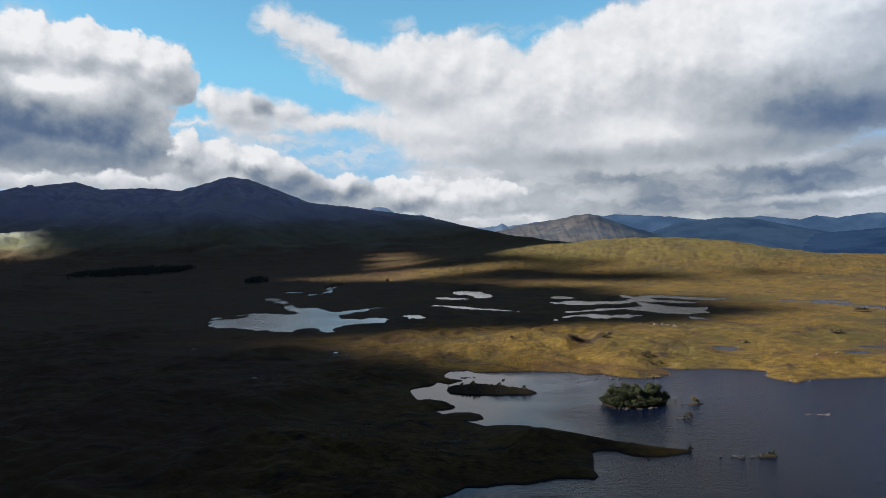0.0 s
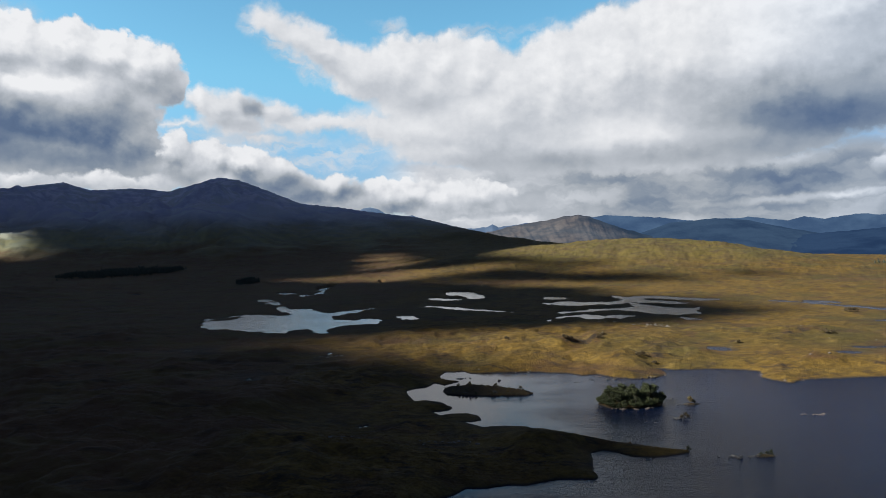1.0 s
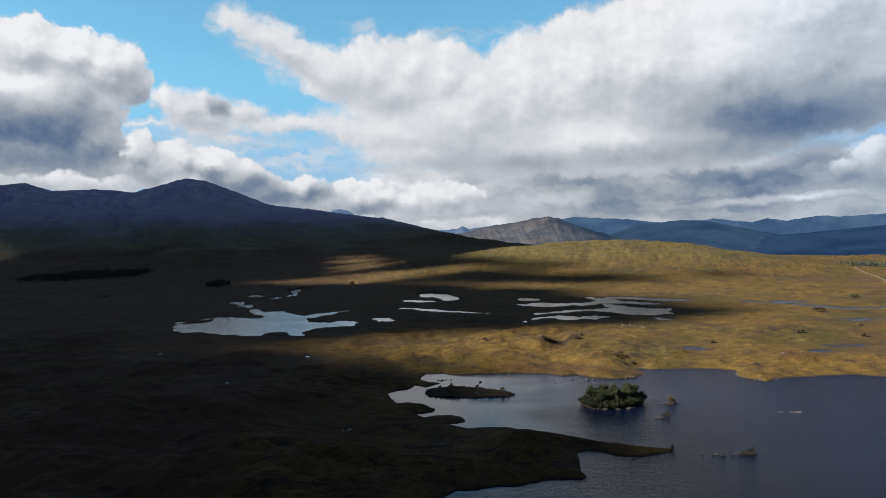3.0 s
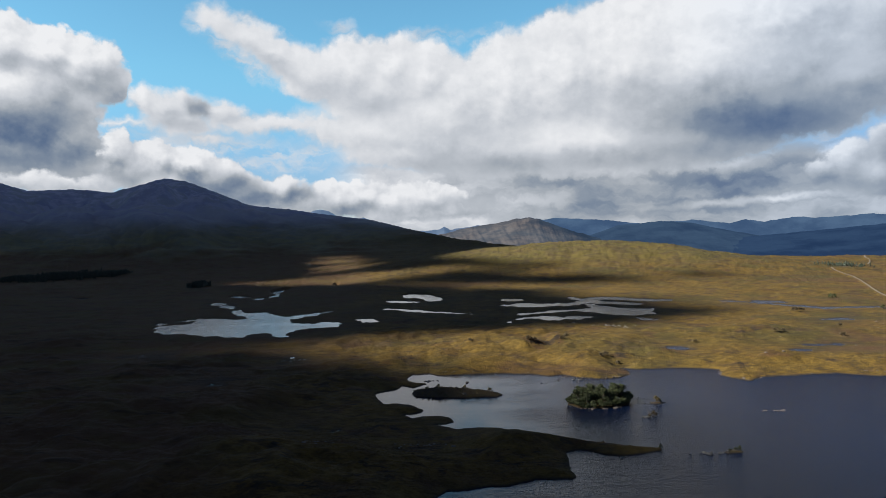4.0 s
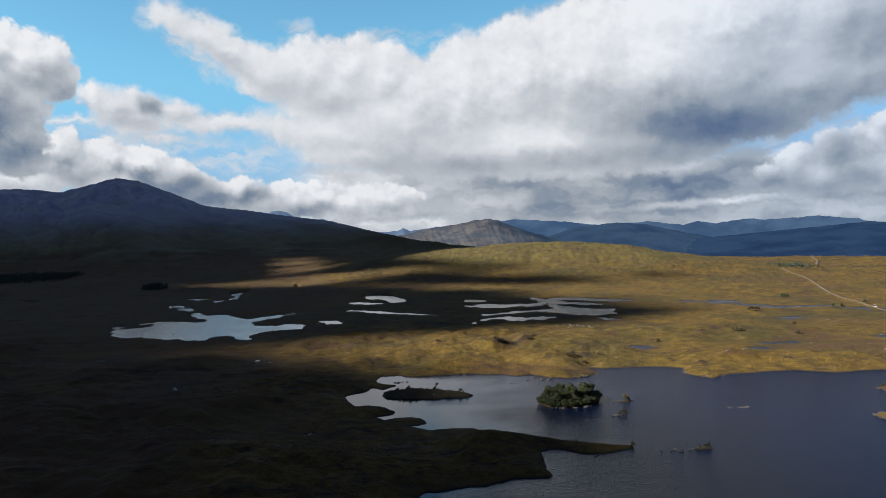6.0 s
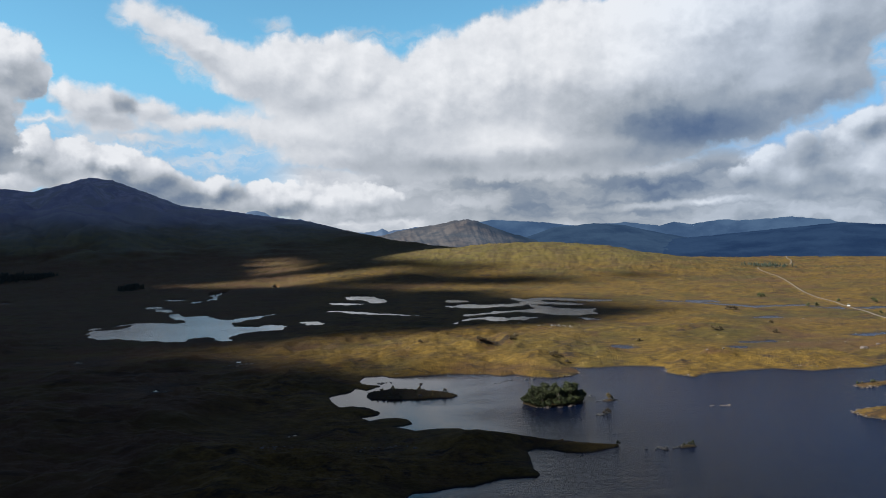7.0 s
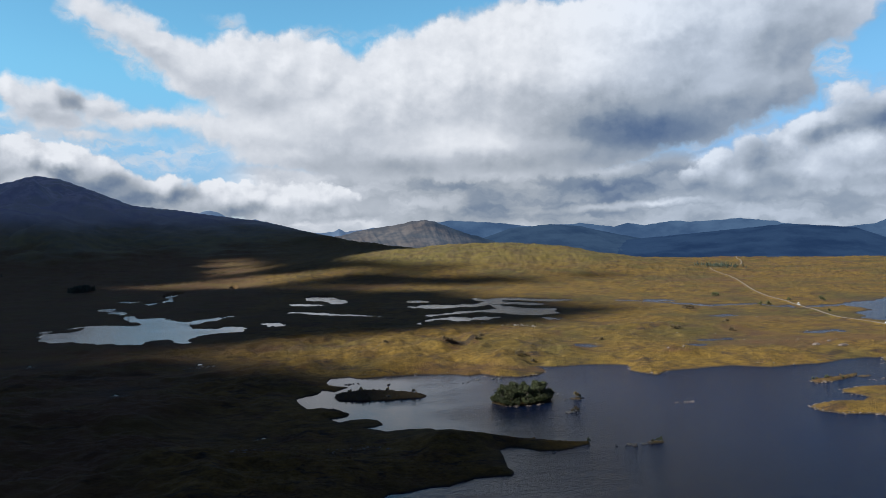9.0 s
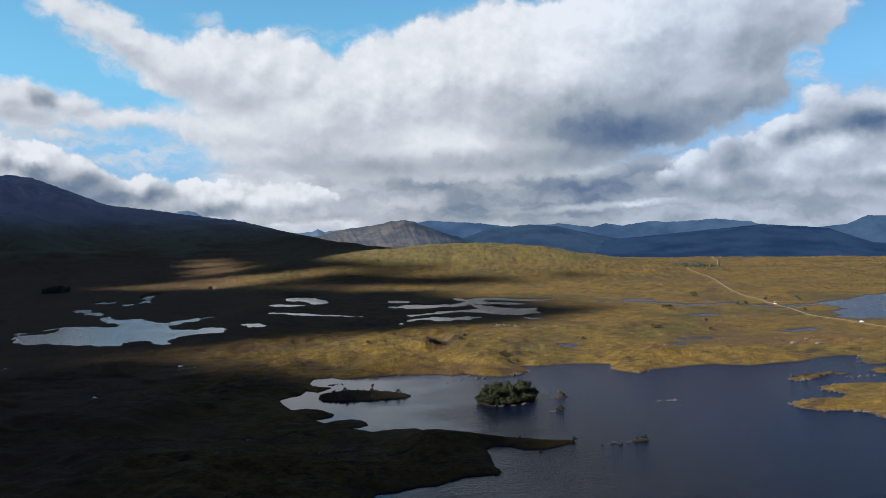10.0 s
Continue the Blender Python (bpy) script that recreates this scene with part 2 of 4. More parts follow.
    mottle = n.noise(n.scaled(still, (0.5, 1.0, 1)), 0.55, 5.0, 0.55)
    light = n.math("MULTIPLY_ADD", n.math("SUBTRACT", mottle, 0.5), 0.16, state[1])
    light = n.add("ShaderNodeMix", {0: around, 2: light, 3: 0.13}).outputs[0]
    tone = n.add("ShaderNodeValToRGB", {0: light})
    ramp = tone.color_ramp
    ramp.elements[0].position, ramp.elements[0].color = 0.05, (0.045, 0.068, 0.15, 1)
    ramp.elements[1].position, ramp.elements[1].color = 1.0, (0.98, 0.97, 0.96, 1)
    for at, tint in ((0.35, (0.125, 0.180, 0.285, 1)), (0.5, (0.255, 0.305, 0.375, 1)), (0.65, (0.435, 0.465, 0.50, 1)), (0.8, (0.63, 0.65, 0.68, 1))):
        ramp.elements.new(at).color = tint
    clear = n.mix(1.0, sky.outputs[0], n.mix(n.map(el, 18.0, 30.0), n.mix(n.map(el, 3.0, 14.0), (0.50, 0.64, 0.86, 1), (0.70, 1.12, 1.08, 1)), (0.72, 0.72, 0.88, 1)), "MULTIPLY")
    clear = n.mix(1.0, clear, n.mix(east, (1, 1, 1, 1), (0.80, 0.74, 0.80, 1)), "MULTIPLY")
    blue = n.add("ShaderNodeBackground", {"Color": clear, "Strength": 0.047})
    cool = n.mix(east, (1.0, 1.0, 1.0, 1), (0.93, 0.98, 1.04, 1))
    white = n.add("ShaderNodeBackground", {"Color": n.mix(1.0, tone.outputs[0], cool, "MULTIPLY"), "Strength": 0.262})
    both = n.add("ShaderNodeMixShader", {0: cover, 1: blue.outputs[0], 2: white.outputs[0]})
    n.add("ShaderNodeOutputWorld", {"Surface": both.outputs[0]})


build_sky()
sun = new("sun", bpy.data.lights.new("sun", "SUN"))
sun.data.energy, sun.data.angle, sun.data.color = 5.0, radians(1.1), (1.0, 0.93, 0.81)
sun.matrix_world = look(sun_way * 100, (0, 0, 0))


# ---------------------------------------------------------------- materials
def material(name):
    m = bpy.data.materials.new(name)
    n = Nodes(tree_of(m))
    out = n.add("ShaderNodeOutputMaterial")
    b = n.add("ShaderNodeBsdfPrincipled")
    m.node_tree.links.new(b.outputs[0], out.inputs[0])
    return m, n, b


def put(n, b, **values):
    for key, value in values.items():
        sock = b.inputs[key.replace("_", " ")]
        if isinstance(value, bpy.types.NodeSocket):
            n.tree.links.new(value, sock)
        else:
            sock.default_value = value


def moor_material():
    m, n, b = material("moor_grass")
    p = n.add("ShaderNodeNewGeometry").outputs["Position"]
    place = n.add("ShaderNodeSeparateXYZ", {0: p})
    z = place.outputs[2]
    broad = n.noise(n.scaled(p, (1, 0.8, 1)), 0.012, 5.0, 0.55)
    patch = n.noise(p, 0.05, 5.0, 0.6, 0.4)
    streak = n.noise(n.scaled(p, (0.35, 1.0, 1)), 0.11, 5.0, 0.65, 0.6)
    tuft = n.noise(p, 0.8, 4.0, 0.7)
    gold, straw, olive, rust, peat = (0.078, 0.051, 0.0100, 1), (0.088, 0.064, 0.020, 1), (0.044, 0.036, 0.0100, 1), (0.046, 0.025, 0.013, 1), (0.011, 0.009, 0.008, 1)
    c = n.mix(n.map(broad, 0.44, 0.66), gold, olive)
    c = n.mix(n.map(patch, 0.50, 0.68, 0.0, 0.8), c, rust)
    c = n.mix(n.map(patch, 0.42, 0.28, 0.0, 0.8), c, straw)
    c = n.mix(n.map(streak, 0.57, 0.68, 0.0, 0.5), c, peat)
    c = n.mix(n.map(tuft, 0.40, 0.68, 0.0, 0.7), c, n.mix(1.0, c, (0.50, 0.47, 0.44, 1), "MULTIPLY"))
    clump = n.noise(n.scaled(p, (0.7, 1.0, 1)), 0.24, 5.0, 0.7)
    c = n.mix(1.0, c, n.mix(n.map(clump, 0.34, 0.66), (0.60, 0.59, 0.60, 1), (1.22, 1.19, 1.10, 1)), "MULTIPLY")
    specks = n.noise(n.scaled(p, (0.55, 1.0, 1)), 0.33, 3.0, 0.55)
    c = n.mix(n.math("MULTIPLY", n.map(specks, 0.60, 0.66), n.map(patch, 0.40, 0.62, 0.15, 0.85)), c, peat)
    # drains and peat hags wind through the grass
    drain = n.math("ABSOLUTE", n.math("SUBTRACT", n.noise(n.scaled(p, (0.45, 1.0, 1)), 0.028, 6.0, 0.62, 0.5), 0.5))
    c = n.mix(n.math("MULTIPLY", n.map(drain, 0.020, 0.003, 0.0, 0.8), n.map(patch, 0.42, 0.6)), c, peat)
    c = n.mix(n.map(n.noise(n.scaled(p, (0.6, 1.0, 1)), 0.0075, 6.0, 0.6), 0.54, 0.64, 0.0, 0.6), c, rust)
    # heather and deer grass on peat to the west, coloured darker for the shade
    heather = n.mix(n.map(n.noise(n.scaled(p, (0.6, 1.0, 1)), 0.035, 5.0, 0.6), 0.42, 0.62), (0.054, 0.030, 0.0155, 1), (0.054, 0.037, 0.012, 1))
    shaded_west = n.math("SUBTRACT", n.math("MULTIPLY", n.math("SUBTRACT", broad, 0.5), 260.0), place.outputs[0])
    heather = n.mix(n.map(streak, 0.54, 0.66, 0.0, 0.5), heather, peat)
    c = n.mix(n.map(shaded_west, 10.0, 120.0, 0.0, 0.85), c, heather)
    # the northern hill is greener
    c = n.mix(n.math("MULTIPLY", n.map(z, 14.0, 40.0, 0.0, 0.65), n.map(place.outputs[0], -200.0, 60.0)), c, n.mix(n.map(patch, 0.42, 0.6), (0.058, 0.050, 0.014, 1), (0.042, 0.034, 0.015, 1)))
    # heather, then scree and bare rock, higher up; haze blue put into these colours
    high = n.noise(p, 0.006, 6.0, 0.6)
    hazed_heath = n.mix(n.map(high, 0.42, 0.6), (0.185, 0.215, 0.320, 1), (0.215, 0.245, 0.300, 1))
    hazed_scree = n.mix(n.map(n.noise(n.scaled(p, (1, 1, 0.35)), 0.02, 7.0, 0.65), 0.45, 0.62), hazed_heath, (0.285, 0.315, 0.430, 1))
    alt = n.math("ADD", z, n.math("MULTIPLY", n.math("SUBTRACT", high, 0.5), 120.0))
    # lower slopes are lightened in their colour for the same air haze
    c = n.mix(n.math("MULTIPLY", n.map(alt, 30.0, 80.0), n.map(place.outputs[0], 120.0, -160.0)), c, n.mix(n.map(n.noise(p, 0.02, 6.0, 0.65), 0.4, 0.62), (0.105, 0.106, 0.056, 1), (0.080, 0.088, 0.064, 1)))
    c = n.mix(n.map(alt, 75.0, 210.0), c, hazed_heath)
    c = n.mix(n.map(alt, 150.0, 320.0), c, hazed_scree)
    # wet peat and stones at the water's edge
    c = n.mix(n.map(n.math("ADD", z, n.math("MULTIPLY", tuft, 0.5)), 0.85, 0.35), c, (0.022, 0.018, 0.014, 1))
    h = n.math("ADD", n.math("MULTIPLY", tuft, 0.5), n.math("ADD", n.math("MULTIPLY", clump, 1.0), n.math("MULTIPLY", streak, 0.6)))
    bump = n.add("ShaderNodeBump", {"Height": h, "Strength": 0.85, "Distance": 1.5})
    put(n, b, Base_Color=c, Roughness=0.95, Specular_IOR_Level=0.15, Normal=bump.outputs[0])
    return m


def water_material():
    m, n, b = material("loch_water")
    p = n.add("ShaderNodeNewGeometry").outputs["Position"]
    wave = n.noise(n.scaled(p, (1.0, 1.4, 1)), 1.1, 3.0, 0.6)
    swell = n.noise(n.scaled(p, (0.5, 1.2, 1)), 0.16, 3.0, 0.5)
    gust = n.noise(n.scaled(p, (0.5, 1.0, 1)), 0.02, 4.0, 0.6)
    # the western bays lie sheltered, the open water is ruffled by the wind
    xyz = n.add("ShaderNodeSeparateXYZ", {0: p})
    lee = n.math("SUBTRACT", xyz.outputs[0], n.math("MULTIPLY", xyz.outputs[1], 0.25))
    wind = n.map(n.math("ADD", lee, n.math("MULTIPLY", n.math("SUBTRACT", gust, 0.5), 160.0)), -70.0, 40.0)
    breeze = n.math("MULTIPLY", n.map(xyz.outputs[0], -40.0, -110.0), n.map(gust, 0.3, 0.6, 0.03, 0.18))
    wind = n.math("MAXIMUM", wind, breeze)
    # the sky's dimmer reflection eastward is put into the specular level
    dimmed = n.math("MULTIPLY", n.map(lee, -30.0, 115.0), n.map(xyz.outputs[1], 425.0, 385.0))
    chop = n.noise(n.scaled(p, (0.7, 1.6, 1)), 0.36, 4.0, 0.65)
    h = n.math("ADD", n.math("MULTIPLY", wave, 0.26), n.math("ADD", n.math("MULTIPLY", swell, 0.34), n.math("MULTIPLY", chop, 0.28)))
    bump = n.add("ShaderNodeBump", {"Height": h, "Strength": n.math("MULTIPLY_ADD", wind, 0.9, 0.08), "Distance": 1.0})
    put(n, b, Base_Color=(0.0014, 0.0046, 0.0165, 1), Roughness=n.math("MULTIPLY_ADD", wind, 0.06, 0.05), IOR=1.33, Specular_IOR_Level=n.math("MULTIPLY_ADD", dimmed, -0.325, 0.39), Normal=bump.outputs[0])
    return m


def rock_material():
    m, n, b = material("lichened_rock")
    p = n.add("ShaderNodeNewGeometry").outputs["Position"]
    g = n.noise(p, 1.3, 6.0, 0.65)
    c = n.mix(n.map(g, 0.35, 0.65), (0.030, 0.024, 0.021, 1), (0.068, 0.054, 0.046, 1))
    bump = n.add("ShaderNodeBump", {"Height": g, "Strength": 0.7, "Distance": 0.3})
    put(n, b, Base_Color=c, Roughness=0.9, Normal=bump.outputs[0])
    return m


def leaf_material(name, dark, light):
    m, n, b = material(name)
    g = n.add("ShaderNodeNewGeometry")
    r = g.outputs["Random Per Island"]
    o = n.add("ShaderNodeObjectInfo").outputs["Random"]
    c = n.mix(n.math("ADD", n.math("MULTIPLY", r, 0.7), n.math("MULTIPLY", o, 0.3)), dark, light)
    put(n, b, Base_Color=c, Roughness=0.7, Specular_IOR_Level=0.25)
    return m


def plain_noise(name, a, b_, scale, rough=0.9, bump=0.3):
    m, n, b = material(name)
    p = n.add("ShaderNodeNewGeometry").outputs["Position"]
    g = n.noise(p, scale, 6.0, 0.6)
    c = n.mix(n.map(g, 0.35, 0.65), a, b_)
    k = n.add("ShaderNodeBump", {"Height": g, "Strength": bump, "Distance": 0.5 / scale})
    put(n, b, Base_Color=c, Roughness=rough, Normal=k.outputs[0])
    return m


def hazed_material(name, a, b_, glow, strength, relief=12.0):
    """A far backdrop range; kilometres of air haze put into colour and glow."""
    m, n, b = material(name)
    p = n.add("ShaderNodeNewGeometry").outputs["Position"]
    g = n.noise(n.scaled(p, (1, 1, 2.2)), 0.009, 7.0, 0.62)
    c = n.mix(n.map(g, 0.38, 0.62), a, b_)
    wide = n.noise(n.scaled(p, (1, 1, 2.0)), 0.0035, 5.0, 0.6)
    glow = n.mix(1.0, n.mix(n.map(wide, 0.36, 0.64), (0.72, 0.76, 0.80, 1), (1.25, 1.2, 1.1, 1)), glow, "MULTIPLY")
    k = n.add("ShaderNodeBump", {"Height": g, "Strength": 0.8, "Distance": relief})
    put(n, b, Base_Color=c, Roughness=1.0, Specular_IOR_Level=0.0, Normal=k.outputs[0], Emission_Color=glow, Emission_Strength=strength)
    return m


MOOR, WATER, ROCK = moor_material(), water_material(), rock_material()
BARK = plain_noise("bark", (0.05, 0.04, 0.03, 1), (0.12, 0.10, 0.08, 1), 3.0)
LEAF = leaf_material("leaves", (0.008, 0.012, 0.004, 1), (0.033, 0.040, 0.011, 1))
AUTUMN = leaf_material("turning_leaves", (0.05, 0.036, 0.010, 1), (0.10, 0.075, 0.02, 1))
NEEDLE = leaf_material("needles", (0.007, 0.012, 0.007, 1), (0.016, 0.022, 0.011, 1))
HEATHER = leaf_material("heather", (0.020, 0.015, 0.008, 1), (0.050, 0.036, 0.014, 1))
GRAVEL = plain_noise("road_gravel", (0.050, 0.040, 0.029, 1), (0.088, 0.072, 0.054, 1), 0.4)
def thin_vapour():
    m, n, b = material("thin_cloud_vapour")
    put(n, b, Base_Color=(0.8, 0.8, 0.8, 1), Roughness=1.0, Alpha=0.24)
    return m


VAPOUR = thin_vapour()
CLOUD = plain_noise("cloud_vapour", (0.80, 0.80, 0.80, 1), (0.86, 0.86, 0.86, 1), 0.004, 1.0, 0.1)


# ---------------------------------------------------------------- terrain
rng = np.random.default_rng(7)
LATTICE = rng.random((256, 256))


def vnoise(x, y):
    xi, yi = np.floor(x).astype(int), np.floor(y).astype(int)
    fx, fy = x - xi, y - yi
    fx, fy = fx * fx * fx * (fx * (fx * 6 - 15) + 10), fy * fy * fy * (fy * (fy * 6 - 15) + 10)
    a, b, c, d = (LATTICE[(xi + i) & 255, (yi + j) & 255] for i, j in ((0, 0), (1, 0), (0, 1), (1, 1)))
    return (a * (1 - fx) + b * fx) * (1 - fy) + (c * (1 - fx) + d * fx) * fy


def fbm(x, y, size, octaves=4, gain=0.5):
    """Noise about 0, within about -1 to 1."""
    out, amp, total, s = 0.0, 1.0, 0.0, 1.0 / size
    for k in range(octaves):
        out = out + amp * (vnoise(x * s * 0.8 + y * s * 0.6 + 17.3 * k, y * s * 0.8 - x * s * 0.6 + 5.1 * k) * 2 - 1)
        total, amp, s = total + amp, amp * gain, s * 2.03
    return out / total * 1.6


def inside(poly, x, y, margin=80.0):
    """Signed distance to a closed outline, positive inside; -margin far away."""
    poly = np.array(poly, float)
    out = np.full(x.shape, -margin)
    lo, hi = poly.min(0) - margin, poly.max(0) + margin
    near = np.nonzero((x > lo[0]) & (x < hi[0]) & (y > lo[1]) & (y < hi[1]))[0]
    if not len(near):
        return out
    px, py = x[near], y[near]
    best, odd = np.full(px.shape, 1e9), np.zeros(px.shape, bool)
    for (ax, ay), (bx, by) in zip(poly, np.roll(poly, -1, 0)):
        ex, ey = bx - ax, by - ay
        k = np.clip(((px - ax) * ex + (py - ay) * ey) / (ex * ex + ey * ey + 1e-9), 0, 1)
        best = np.minimum(best, (px - ax - k * ex) ** 2 + (py - ay - k * ey) ** 2)
        if ay != by:
            odd ^= ((ay > py) != (by > py)) & (px < ex * (py - ay) / ey + ax)
    best = np.sqrt(best)
    out[near] = np.maximum(np.where(odd, best, -best), -margin)
    return out


def oval(x, y, cx, cy, rx, ry):
    r = np.sqrt(((x - cx) / rx) ** 2 + ((y - cy) / ry) ** 2)
    return np.maximum((1 - r) * min(rx, ry), -80.0)


NORTH_SHORE = [
    (-23, 340), (-19, 345), (-13, 349), (-10, 357), (-5, 352), (2, 360), (-3, 363), (-7, 366), (-8, 377), (-5, 386), (5, 387), (9, 381), (40, 382), (61, 377), (69, 370), (77, 373),
    (83, 365), (93, 359), (106, 362), (114, 369), (115, 378), (113, 386), (121, 381), (140, 383), (154, 380), (165, 373), (159, 359), (163, 350), (167, 344), (179, 352), (197, 353),
    (221, 356), (238, 345), (256, 346), (279, 348), (297, 354), (311, 355), (320, 352), (303, 335), (302, 326), (340, 325)]
EAST_SHORE = [
    (340, 318), (297, 317), (288, 312), (285, 306), (287, 302), (330, 298), (330, 285), (269, 284), (259, 287), (247, 289), (231, 286), (227, 281), (231, 274), (231, 270), (223, 264),
    (211, 267), (197, 264), (193, 261), (193, 253), (199, 248), (210, 245), (214, 238), (212, 230), (230, 180), (300, 120), (420, 40), (420, -250), (60, -250), (35, -60), (8, 60), (-12, 140)]
SOUTH_SHORE = [
    (-6, 198), (-1, 201), (3, 206), (9, 206), (16, 208), (22, 208), (27, 211), (31, 213), (43, 212), (45, 214), (44, 220), (47, 238), (52, 241), (56, 239), (60, 234), (67, 233), (80, 237), (81, 239),
    (76, 240), (68, 244), (61, 249), (50, 255), (40, 259), (32, 264), (29, 271), (20, 274), (11, 273), (5, 279), (1, 281), (7, 281), (11, 284), (10, 291), (5, 294), (-2, 294), (-6, 292), (-10, 298),
    (-2, 301), (-1, 305), (-5, 314), (-12, 318), (-18, 318), (-21, 328)]
WEST_LOCH = [
    (-231, 628), (-237, 653), (-235, 668), (-227, 674), (-223, 690), (-209, 698), (-189, 696), (-171, 686), (-163, 696), (-178, 723),
    (-180, 743), (-166, 745), (-158, 748), (-146, 730), (-131, 705), (-120, 690), (-114, 710), (-107, 709), (-112, 689), (-112, 662),
    (-110, 643), (-100, 636), (-88, 640), (-76, 648), (-64, 631), (-67, 611), (-81, 605), (-94, 599), (-102, 592), (-103, 574),
    (-97, 555), (-103, 553), (-116, 559), (-124, 579), (-131, 575), (-137, 571), (-136, 557), (-148, 558), (-160, 569), (-176, 575),
    (-192, 584), (-205, 593), (-218, 605)]
BOG_LOCH_UPPER = [
    (91, 770), (101, 760), (114, 741), (132, 734), (153, 743), (170, 736), (183, 754), (196, 778), (199, 769), (205, 755),
    (219, 748), (231, 734), (247, 732), (254, 743), (245, 761), (229, 776), (217, 783), (218, 801), (230, 808), (242, 792),
    (254, 777), (270, 765), (287, 767), (299, 778), (280, 795), (263, 817), (242, 836), (220, 835), (204, 823), (200, 849),
    (190, 846), (187, 821), (197, 800), (188, 783), (172, 773), (153, 772), (137, 783), (125, 785), (110, 766), (102, 772)]
BOG_LOCH_LOWER = [
    (95, 676), (106, 662), (125, 672), (143, 676), (161, 690), (172, 678), (184, 663), (190, 647), (202, 636), (215, 637),
    (230, 651), (244, 678), (251, 701), (239, 696), (224, 695), (215, 714), (204, 723), (201, 739), (202, 755), (195, 757),
    (190, 733), (186, 711), (172, 706), (152, 702), (132, 691), (113, 683)]
BOG_LOCH_NEAR = [
    (86, 623), (81, 607), (87, 604), (92, 622), (104, 632), (116, 630), (122, 621), (131, 615), (145, 621), (160, 630),
    (170, 635), (157, 645), (148, 644), (139, 639), (125, 656), (119, 648), (106, 643), (94, 633)]
EAST_LOCH = [(534, 622), (562, 638), (596, 645), (651, 677), (720, 700), (720, 520), (490, 495), (465, 505), (459, 517), (478, 528), (483, 552), (514, 561)]
POOLS = [
    [(-12, 942), (5, 951), (27, 934), (42, 884), (38, 843), (22, 831), (14, 873), (-5, 899)],
    [(-28, 850), (-18, 853), (7, 829), (0, 816), (-22, 829)],
    [(-24, 755), (-5, 744), (16, 722), (34, 709), (50, 692), (72, 679), (50, 686), (34, 698), (16, 708), (2, 717), (-7, 733), (-23, 747)],
    [(-50, 658), (-42, 663), (-30, 647), (-35, 636), (-46, 643)],
    [(110, 820), (121, 843), (133, 836), (137, 820), (128, 803), (116, 810)],
    [(205, 619), (210, 613), (214, 599), (209, 592), (205, 602)],
    [(-239, 863), (-236, 879), (-216, 838), (-201, 807), (-204, 793), (-225, 830)]]
SMALL_POOLS = [
    [(-243, 964), (-236, 983), (-221, 967), (-223, 941)],
    [(-204, 925), (-193, 935), (-189, 910)],
    [(-187, 934), (-188, 987), (-201, 1034), (-198, 1065), (-188, 1087), (-187, 1031), (-179, 993), (-179, 945)],
    [(-470, 995), (-464, 1015), (-445, 1004), (-444, 977)],
    [(-630, 1033), (-636, 1056), (-623, 1046), (-613, 1016)],
    [(-110, 713), (-98, 727), (-85, 741), (-97, 719), (-108, 699)],
    [(-194, 778), (-182, 751), (-182, 739), (-194, 770)],
    [(-120, 1125), (-116, 1142), (-109, 1122), (-113, 1105)],
    [(347, 755), (372, 728), (395, 688), (406, 664), (430, 662), (459, 660), (464, 630), (494, 617), (534, 622), (529, 614), (494, 609), (461, 622), (456, 652), (404, 655), (392, 680), (369, 720), (346, 749)]]
PONDS = [(388, 733, 14, 18), (365, 575, 11, 9), (172, 449, 7, 9), (274, 445, 11, 4), (365, 456, 12, 5), (243, 428, 8, 4)]
WEST_ISLE = [(-6, 339), (-4, 331), (4, 328), (14, 327), (26, 327), (35, 327), (38, 330), (33, 335), (20, 344), (8, 347), (-3, 346)]
TREE_ISLE = [(64, 307), (67, 300), (77, 297), (90, 302), (93, 309), (87, 316), (76, 318), (67, 314)]
LOCH_BAR = [(-229, 652), (-226, 670), (-217, 679), (-210, 688), (-212, 668), (-220, 654)]
EAST_ISLE = [(232, 308), (230, 301), (241, 303), (249, 306), (261, 309), (269, 317), (259, 315), (247, 311)]
BOG_HOLES = [(-81, 453, 1.2, 1.7), (-75, 446, 1.0, 1.4), (-82, 444, 0.9, 1.3), (-112, 375, 0.9, 1.2), (-185, 480, 1.2, 1.7), (-179, 475, 0.9, 1.3), (-194, 476, 0.8, 1.1), (-51, 284, 0.6, 0.8), (-48, 281, 0.5, 0.7), (-45, 279, 0.5, 0.7), (-36, 277, 0.5, 0.7), (-38, 275, 0.6, 0.8), (-5, 263, 0.6, 0.8), (-2, 264, 0.5, 0.7)]
ISLETS = [(104, 304, 3.0, 1.6), (94, 282, 2.0, 0.9), (104, 232, 2.9, 1.2), (265, 309, 4.0, 1.5)]


def water_depth_line(x, y):
    """Distance from the shore, positive over water."""
    w = inside(NORTH_SHORE + EAST_SHORE + SOUTH_SHORE, x, y)
    for poly in (WEST_LOCH, BOG_LOCH_UPPER, BOG_LOCH_LOWER, BOG_LOCH_NEAR, EAST_LOCH):
        w = np.maximum(w, inside(poly, x, y))
    for poly in POOLS + SMALL_POOLS:
        w = np.maximum(w, inside(poly, x, y) + 2.6)
    for o in PONDS + BOG_HOLES:
        w = np.maximum(w, oval(x, y, *o))
    for poly in (WEST_ISLE, TREE_ISLE, EAST_ISLE, LOCH_BAR):
        w = np.minimum(w, -inside(poly, x, y))
    for o in ISLETS:
        w = np.minimum(w, -oval(x, y, *o))
    return w


